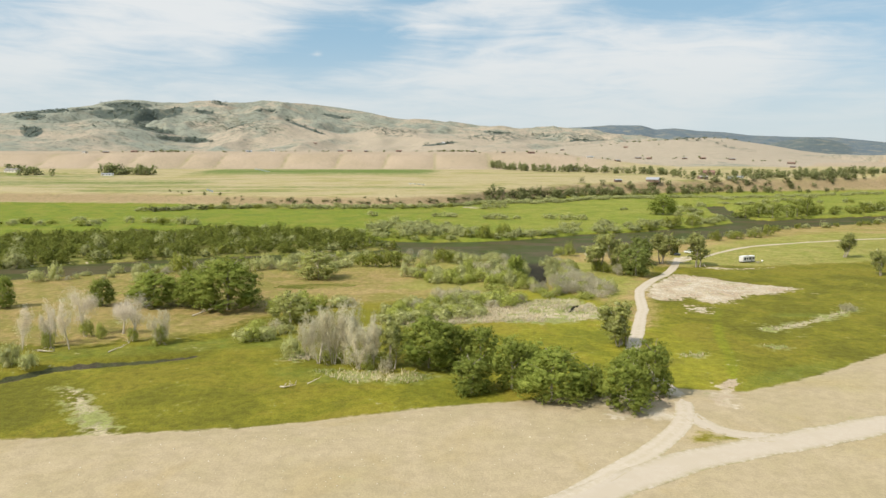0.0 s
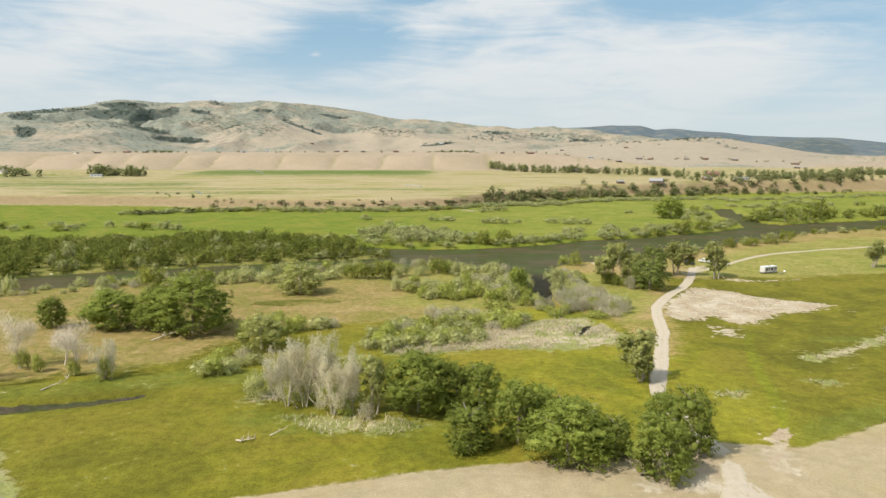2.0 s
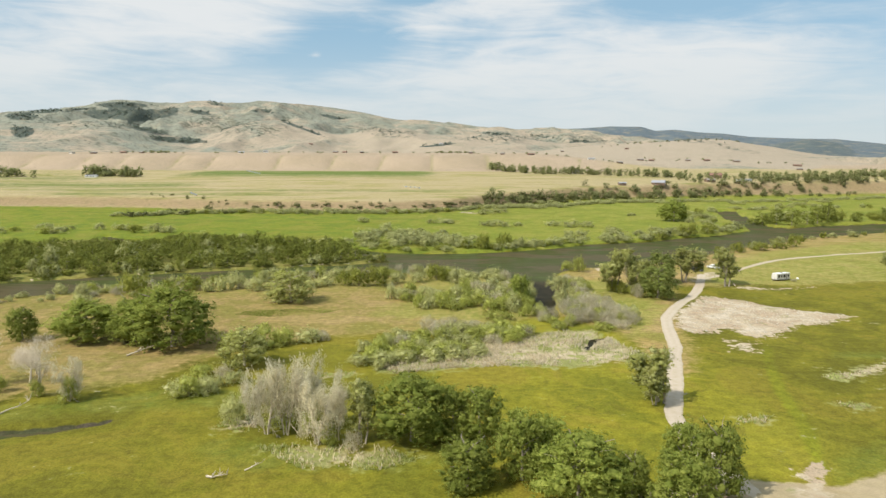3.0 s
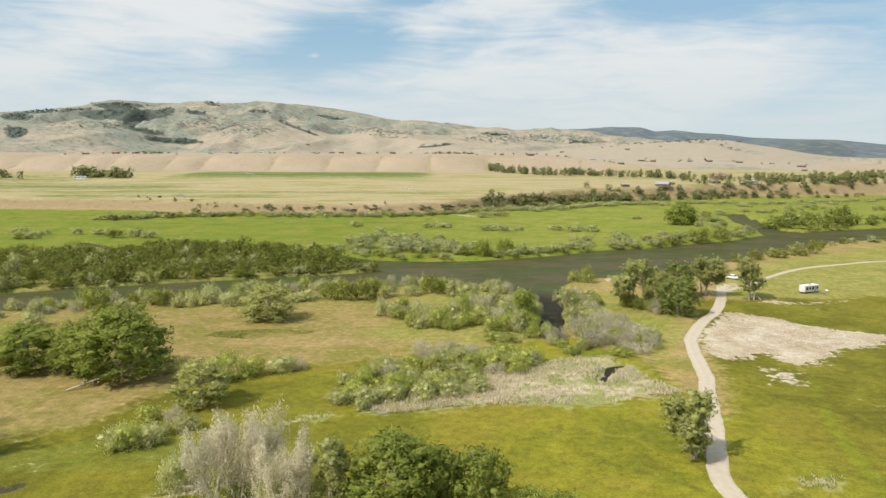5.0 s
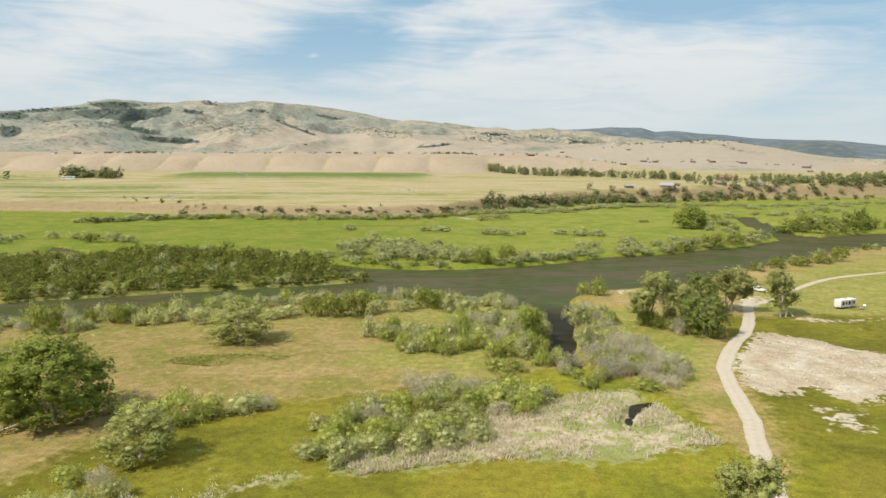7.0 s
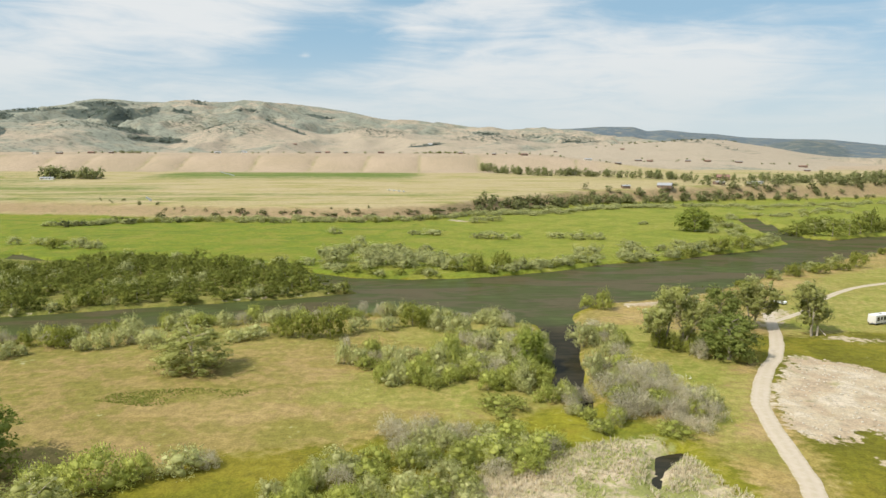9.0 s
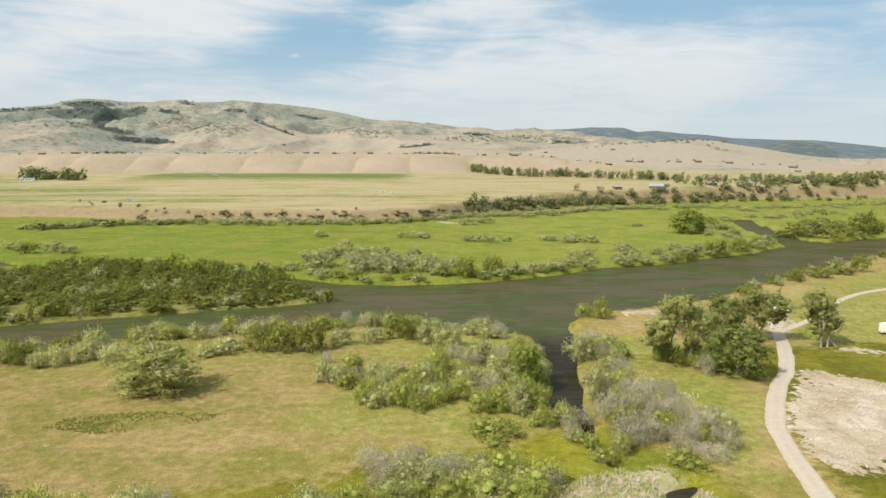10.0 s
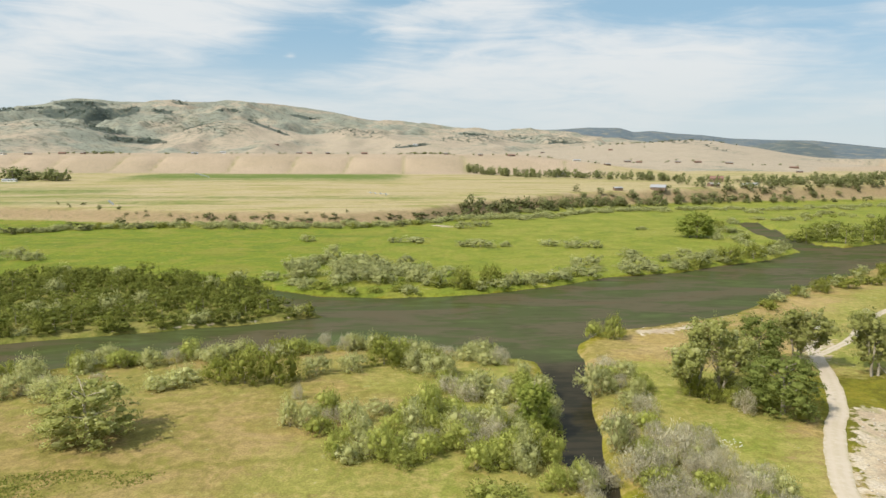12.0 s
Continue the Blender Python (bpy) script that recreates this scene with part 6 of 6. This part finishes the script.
def wheel(parent, x, y, r, wide=0.24):
    w = part("wheel", disc(x, y, r, r, wide), TYRE, parent, "black rubber tyre")
    part("rim", disc(x, y + (0.02 if y > 0 else -0.02), r, r * 0.6, wide + 0.02), CHROME, w, "bright metal rim")
    return w


def travel_trailer(x, y, turn):
    t = tagged(new("travel_trailer"), "white travel trailer with dark windows parked on the grass", "trailer")
    body = bmesh.new()
    outline = [(-4.15, 0.65), (4.1, 0.65), (4.15, 1.0), (4.15, 2.85), (4.05, 2.98), (-3.95, 2.98), (-4.15, 2.8), (-4.22, 1.4)]
    a = [body.verts.new((px, -1.22, pz)) for px, pz in outline]
    b = [body.verts.new((px, 1.22, pz)) for px, pz in outline]
    body.faces.new(a)
    body.faces.new(b[::-1])
    for i in range(len(outline)):
        j = (i + 1) % len(outline)
        body.faces.new((a[j], a[i], b[i], b[j]))
    bmesh.ops.bevel(body, geom=body.edges[:], offset=0.06, segments=2, affect="EDGES")
    part("body", body, SIDING, t)
    part("roof", box(-4.12, 4.18, -1.26, 1.26, 2.95, 3.06, 0.03), WHITE, t, "white trailer roof")
    part("skirt", box(-4.0, 4.0, -1.18, 1.18, 0.42, 0.66, 0.03), NAVY, t, "dark lower skirt")
    part("stripe", box(-4.12, 4.12, -1.235, 1.235, 1.05, 1.16, 0.01), GREYROOF, t, "dark grey side stripe")
    for k, (x0, x1, z0, z1) in enumerate(((-3.4, -2.2, 1.4, 2.45), (-1.6, -0.7, 1.5, 2.4), (0.1, 1.2, 1.4, 2.45), (2.8, 3.7, 1.5, 2.4))):
        pane = part("window", box(x0, x1, -1.25, -1.21, z0, z1, 0.01), PANE, t, "dark tinted window")
        part("frame", box(x0 - 0.06, x1 + 0.06, -1.24, -1.20, z0 - 0.06, z1 + 0.06, 0.01), GREYROOF, pane)
    part("window", box(-1.0, 1.0, 1.21, 1.25, 1.6, 2.4, 0.01), PANE, t, "dark tinted window")
    door = part("door", box(1.65, 2.4, -1.26, -1.21, 0.75, 2.6, 0.02), GREYROOF, t, "dark entry door")
    part("handle", box(1.7, 1.78, -1.30, -1.26, 1.55, 1.7, 0.01), CHROME, door)
    part("step", box(1.6, 2.45, -1.62, -1.22, 0.38, 0.46, 0.02), CHROME, t, "metal entry step")
    part("air_conditioner", box(-0.3, 0.7, -0.4, 0.4, 3.0, 3.26, 0.06, 0.15), GREYROOF, t, "grey roof air conditioner")
    part("roof_vent", box(-2.5, -2.1, -0.2, 0.2, 3.0, 3.12, 0.03), CREAM, t)
    part("awning", box(-1.6, 3.4, -1.38, -1.24, 2.72, 2.88, 0.04), CREAM, t, "rolled awning")
    part("slide_out", box(-2.6, 0.4, 1.2, 1.75, 0.9, 2.6, 0.03), WHITE, t)
    part("tongue", box(-5.5, -4.0, -0.12, 0.12, 0.42, 0.56, 0.02), TYRE, t, "black drawbar")
    part("propane_tank", box(-4.75, -4.45, -0.3, 0.3, 0.56, 1.05, 0.1), CREAM, t)
    part("jack", box(-5.3, -5.2, -0.05, 0.05, 0.0, 0.7, 0.01), CHROME, t)
    for wx in (0.1, 0.95):
        for wy in (-1.08, 1.08):
            wheel(t, wx, wy, 0.34)
    t.matrix_basis = pose(x, y, ground_at(x, y) - 0.02, 0, 0, turn) @ Matrix.Diagonal((0.86, 1, 1, 1))
    return t


def car(x, y, turn, pickup, paint, label, category):
    t = tagged(new("pickup_truck" if pickup else "sport_utility_car"), label, category)
    hull = bmesh.new()
    line = [(-2.75, 0.45), (2.65, 0.45), (2.75, 0.8), (2.6, 1.02), (1.35, 1.12), (-2.7, 1.12)] if pickup else [(-2.35, 0.42), (2.3, 0.42), (2.4, 0.75), (2.25, 0.98), (1.15, 1.08), (-2.35, 1.08)]
    cabin = [(1.25, 1.1), (0.55, 1.82), (-0.95, 1.85), (-1.1, 1.1)] if pickup else [(1.05, 1.05), (0.35, 1.72), (-1.9, 1.72), (-2.3, 1.05)]
    for shape, half, draw in ((line, 0.98, 0.0), (cabin, 0.92, 0.12)):
        a = [hull.verts.new((px, -half + (draw if pz > 1.3 else 0), pz)) for px, pz in shape]
        b = [hull.verts.new((px, half - (draw if pz > 1.3 else 0), pz)) for px, pz in shape]
        hull.faces.new(a)
        hull.faces.new(b[::-1])
        for i in range(len(shape)):
            j = (i + 1) % len(shape)
            hull.faces.new((a[j], a[i], b[i], b[j]))
    bmesh.ops.bevel(hull, geom=hull.edges[:], offset=0.05, segments=2, affect="EDGES")
    part("body", hull, paint, t)
    mid = 0.12 if pickup else -0.75
    ends = (-0.85, 0.75) if pickup else (-1.85, 0.5)
    for side in (-1, 1):
        edge = 0.90
        part("side_window", box(mid + 0.06, ends[1], side * edge - 0.035, side * edge + 0.035, 1.2, 1.62, 0.02, 0.1), PANE, t, "dark side window")
        part("side_window", box(ends[0], mid - 0.06, side * edge - 0.035, side * edge + 0.035, 1.2, 1.62, 0.02, 0.1), PANE, t, "dark side window")
        mirror = part("mirror", box(0.95, 1.1, side * 1.05 - 0.12, side * 1.05 + 0.12, 1.12, 1.28, 0.03), paint, t)
        part("headlight", box(2.56 if pickup else 2.2, 2.72 if pickup else 2.36, side * 0.7 - 0.18, side * 0.7 + 0.18, 0.74, 0.92, 0.03), LAMP_CLEAR, t, "clear headlight")
        part("tail_light", box(-2.78 if pickup else -2.4, -2.70 if pickup else -2.3, side * 0.86 - 0.08, side * 0.86 + 0.08, 0.75, 1.02, 0.02), LAMP_RED, t, "red tail light")
        for wx in ((-1.75, 1.8) if pickup else (-1.45, 1.5)):
            wheel(t, wx, side * 0.86, 0.39 if pickup else 0.36)
    shield = box(-0.03, 0.03, -0.78, 0.78, -0.36, 0.36, 0.02)
    bmesh.ops.transform(shield, matrix=pose(0.93 if pickup else 0.73, 0, 1.47 if pickup else 1.40, 0, -44, 0), verts=shield.verts)
    part("windscreen", shield, PANE, t, "dark windscreen")
    rear = box(-0.03, 0.03, -0.75, 0.75, -0.26, 0.26, 0.02)
    bmesh.ops.transform(rear, matrix=pose(-1.04 if pickup else -2.12, 0, 1.45 if pickup else 1.40, 0, 10 if pickup else 30, 0), verts=rear.verts)
    part("rear_window", rear, PANE, t, "dark rear window")
    front = 2.72 if pickup else 2.37
    part("bumper", box(front - 0.05, front + 0.08, -0.92, 0.92, 0.42, 0.62, 0.03), CHROME if pickup else TYRE, t)
    part("bumper", box(-front - 0.08, -front + 0.05, -0.92, 0.92, 0.42, 0.62, 0.03), CHROME if pickup else TYRE, t)
    if pickup:
        part("bed_liner", box(-2.62, -1.15, -0.84, 0.84, 1.10, 1.13, 0.0), TYRE, t, "dark open load bed")
    t.matrix_basis = pose(x, y, ground_at(x, y) + 0.02, 0, 0, turn)
    return t


travel_trailer(134.6, 304.4, 24)
car(118.3, 332.2, -56, True, WHITE, "white pickup truck parked by the river", "truck")
car(109.0, 325.6, -35, False, NAVY, "dark blue car parked under the cottonwoods", "car")


def picnic_table(x, y, turn):
    t = tagged(new("picnic_table"), "weathered wooden picnic table beside the trailer", "table")
    for k in range(5):
        part("board", box(-0.95, 0.95, -0.36 + k * 0.15, -0.23 + k * 0.15, 0.72, 0.76, 0.01), BARK, t)
    for side in (-0.72, 0.72):
        part("bench", box(-0.95, 0.95, side - 0.13, side + 0.13, 0.42, 0.46, 0.01), BARK, t)
    for end in (-0.7, 0.7):
        part("trestle", box(end - 0.04, end + 0.04, -0.8, 0.8, 0.36, 0.42, 0.005), BARK, t)
        for side in (-0.45, 0.45):
            leg = box(-0.04, 0.04, -0.05, 0.05, 0, 0.78, 0.005)
            bmesh.ops.transform(leg, matrix=pose(end, side * 1.25, 0, 22 if side > 0 else -22, 0, 0), verts=leg.verts)
            part("leg", leg, BARK, t)
    t.matrix_basis = pose(x, y, ground_at(x, y), 0, 0, turn)


picnic_table(138.6, 302.0, 20)
tank = disc(0, 0, 0.55, 0.5, 1.3)
bmesh.ops.scale(tank, vec=(1.1, 1, 1), verts=tank.verts)
tank_thing = tagged(new("water_tank"), "small white water tank on the grass near the trailer", "tank")
part("shell", tank, WHITE, tank_thing)
part("cap", box(-0.15, 0.15, -0.15, 0.15, 1.02, 1.14, 0.03), GREYROOF, tank_thing, "grey cap")
for side in (-0.4, 0.4):
    part("cradle", box(-0.45, 0.45, side - 0.06, side + 0.06, 0.0, 0.28, 0.01), BARK, tank_thing)
tank_thing.matrix_basis = pose(142.4, 306.4, ground_at(142.4, 306.4), 0, 0, 40) @ Matrix.Diagonal((0.6, 0.6, 0.7, 1))


# ---------------------------------------------------------------- farm buildings
def house(name, x, y, long, deep, tall, pitch, turn, wall, roof, label, category, openings=3, barn_door=False):
    t = tagged(new(name), label, category)
    hl, hd, ridge = long / 2, deep / 2, tall + deep / 2 * pitch
    shell = bmesh.new()
    prof = [(-hd, -0.6), (hd, -0.6), (hd, tall), (0, ridge), (-hd, tall)]
    a = [shell.verts.new((-hl, py, pz)) for py, pz in prof]
    b = [shell.verts.new((hl, py, pz)) for py, pz in prof]
    shell.faces.new(a)
    shell.faces.new(b[::-1])
    for i in range(5):
        j = (i + 1) % 5
        shell.faces.new((a[j], a[i], b[i], b[j]))
    part("wall", shell, wall, t)
    over, thick = 0.5, 0.18
    for side in (-1, 1):
        slab = bmesh.new()
        y1, z1 = side * (hd + over), tall - over * pitch
        pts = [(0, ridge), (y1, z1)]
        vs = [slab.verts.new((ex, py, pz + up)) for ex in (-hl - over, hl + over) for py, pz in pts for up in (0.03, thick + 0.03)]
        for f in ((0, 1, 3, 2), (4, 6, 7, 5), (0, 2, 6, 4), (1, 5, 7, 3), (0, 4, 5, 1), (2, 3, 7, 6)):
            slab.faces.new([vs[i] for i in f])
        part("roof", slab, roof, t)
    wide = long / (openings + 1)
    for k in range(openings):
        c = -hl + wide * (k + 1)
        w = part("window", box(c - 0.55, c + 0.55, -hd - 0.05, -hd + 0.03, tall * 0.42, tall * 0.42 + 1.15), PANE, t)
        part("sill", box(c - 0.65, c + 0.65, -hd - 0.10, -hd + 0.03, tall * 0.42 - 0.1, tall * 0.42), CREAM, w)
    if barn_door:
        part("door", box(hl - 0.03, hl + 0.06, -1.8, 1.8, 0, 3.4), GREYROOF, t, "tall dark barn door")
        lean = box(-hl * 0.9, hl * 0.9, hd, hd + 3.2, -0.6, tall * 0.7, 0.0)
        part("lean_to", lean, wall, t)
    else:
        c = -hl + wide * 0.45
        part("door", box(c - 0.45, c + 0.45, -hd - 0.05, -hd + 0.03, 0, 2.05), BROWN, t)
        part("chimney", box(hl * 0.3, hl * 0.3 + 0.7, -0.35, 0.35, ridge - 0.6, ridge + 0.9), GREYROOF, t)
    t.matrix_basis = pose(x, y, ground_at(x, y), 0, 0, turn)
    return t


house("barn", 262, 892, 16, 9, 3.2, 0.6, -28, BROWN, TIN, "brown wooden barn with a grey tin roof on the terrace", "barn", 2, True)
house("shed", 212, 876, 9, 5, 2.6, 0.4, 10, BROWN, TIN, "low wooden shed at the terrace edge", "shed", 1)
house("farm_shed", 396, 956, 24, 6, 2.4, 0.25, 26, WHITE, TIN, "long white farm shed among trees", "shed", 4)
house("farmhouse", 345, 942, 12, 8, 2.6, 0.45, 12, BROWN, GREYROOF, "brown farmhouse with a grey shingle roof", "house", 3)
house("farmhouse", 386, 1030, 16, 10, 4.4, 0.6, -15, BROWN, REDROOF, "brown farmhouse with a rust-red roof", "house", 3)
house("farmhouse", 201, 1141, 12, 9, 3.6, 0.6, 30, CREAM, TIN, "cream farmhouse with a tin roof by the tree belt", "house", 2)
house("farm_shed", -516, 992, 16, 6, 2.4, 0.3, 8, WHITE, TIN, "long white farm shed beside a grove", "shed", 3)
house("farmhouse", -664, 1000, 20, 10, 3.8, 0.5, -10, CREAM, GREYROOF, "cream farmhouse with a grey roof", "house", 3)
BENCH_HOMES = [(-756, 1367, 20, 0), (-719, 1380, 22, 1), (-676, 1413, 24, 2), (-640, 1418, 16, 1), (-443, 1446, 24, 3), (-413, 1523, 20, 3), (-257, 1512, 22, 1), (-238, 1520, 18, 2),
               (-195, 1482, 16, 1), (-124, 1491, 24, 2), (38, 1473, 16, 1), (100, 1398, 14, 1), (154, 1369, 26, 2), (267, 1342, 26, 4)]
BENCH_HOMES_EAST = [(318, 2015, 22, 1), (476, 1900, 22, 2), (315, 1314, 20, 1), (410, 1520, 26, 1), (432, 1513, 22, 2), (503, 1489, 22, 1), (538, 1476, 24, 2), (594, 1460, 26, 1),
                    (696, 1410, 30, 2), (635, 1280, 20, 1), (-470, 2260, 26, 2), (-43, 2408, 30, 3)]
STYLES = [(CREAM, GREYROOF, "cream house with a grey roof on the bench"), (BROWN, GREYROOF, "brown wooden house with a grey roof on the bench"), (BROWN, REDROOF, "brown house with a rust-red roof on the bench"),
          (WHITE, TIN, "white house with a pale tin roof on the bench"), (CREAM, TIN, "cream house with a blue-grey tin roof on the bench")]
for k, (x, y, long, style) in enumerate(BENCH_HOMES + BENCH_HOMES_EAST):
    wall, roof, label = STYLES[style]
    tagged(house("house", x, y, long * 0.5, 6.5, 2.6, 0.36, (k * 37) % 50 - 25, wall, roof, label, "house", 3), group="houses on the bench")


# ---------------------------------------------------------------- fallen wood
def log(name, label, x, y, long, r, turn, tilt, branches, seed, z=None):
    rng = np.random.default_rng(seed)
    line = [Vector((long * (s - 0.5), 0.12 * rng.normal(), r * 0.6 + math.sin(radians(tilt)) * long * s)) for s in (0, 0.33, 0.66, 1)]
    pieces = [tube(line, [r, r * 0.85, r * 0.6, r * 0.25], 8)]
    for _ in range(branches):
        s = line[int(rng.integers(1, 4))]
        w = Vector((rng.normal() * 0.6 + 0.4, rng.normal(), abs(rng.normal()) * 0.8 + 0.2)).normalized() * long * rng.uniform(0.15, 0.4)
        pieces.append(tube([s, s + w * 0.5 + Vector((0, 0, 0.1)), s + w], [r * 0.4, r * 0.3, r * 0.08], 5))
    verts, faces = joined(pieces)
    ob = tagged(new(name, mesh_of(name, verts, faces, BONE, True)), label, "log")
    ob.matrix_basis = pose(x, y, ground_at(x, y) if z is None else z, 0, 0, turn)


log("fallen_tree", "bleached fallen trunk leaning by the big tree", -73, 195, 7.5, 0.22, 35, 14, 4, 1)
log("fallen_branch", "bleached fallen branch in the wet meadow", -27.7, 134.2, 2.6, 0.12, 30, 20, 5, 2)
log("brush_heap", "small heap of grey brushwood in the meadow", -32.3, 131.2, 3.2, 0.18, 0, 8, 16, 3)
log("channel_log", "bleached log lying in the side channel", 36.6, 244.6, 4.2, 0.16, 12, 2, 2, 4, -1.25)
log("fallen_tree", "bleached fallen trunk among the dead trees", -96, 154, 7.0, 0.2, -30, 6, 8, 5)
log("fallen_tree", "bleached fallen trunk among the dead trees", -80, 157, 5.5, 0.16, 60, 10, 6, 6)
log("fallen_branch", "pale fallen branch at the foot of the lone tree", 110.5, 292, 3.4, 0.14, 100, 30, 3, 7)
log("driftwood", "pale driftwood on the far meadow edge", 14, 632, 12, 0.35, -38, 2, 5, 8)


# ---------------------------------------------------------------- irrigation on the far plain
def wheel_line(x0, y0, x1, y1, wheels):
    """A pipe on tall spoked wheels lying across a field."""
    t = tagged(new("irrigation_line"), "long silver wheel-line irrigation pipe on the field", "irrigation")
    long, turn = math.hypot(x1 - x0, y1 - y0), math.degrees(math.atan2(y1 - y0, x1 - x0))
    t.matrix_basis = pose((x0 + x1) / 2, (y0 + y1) / 2, ground_at((x0 + x1) / 2, (y0 + y1) / 2), 0, 0, turn)
    slope = (ground_at(x1, y1) - ground_at(x0, y0)) / long
    v, f = joined([tube([Vector((-long / 2, 0, 1.0 - slope * long / 2)), Vector((long / 2, 0, 1.0 + slope * long / 2))], [0.16, 0.16], 6)])
    part("pipe", mesh_of("pipe", v, f, SILVER), SILVER, t)
    for k in range(wheels):
        s = -long / 2 + long * (k + 0.5) / wheels
        bm = disc(0, 0, 0, 0.95, 0.10)
        bmesh.ops.transform(bm, matrix=pose(s, 0, 0.95 + slope * s, 0, 0, 90), verts=bm.verts)
        part("wheel", bm, SILVER, t)
    return t


wheel_line(-56, 826, -34, 803, 4)
wheel_line(-270, 728, -252, 698, 4)
wheel_line(-350, 1176, -300, 1087, 8)
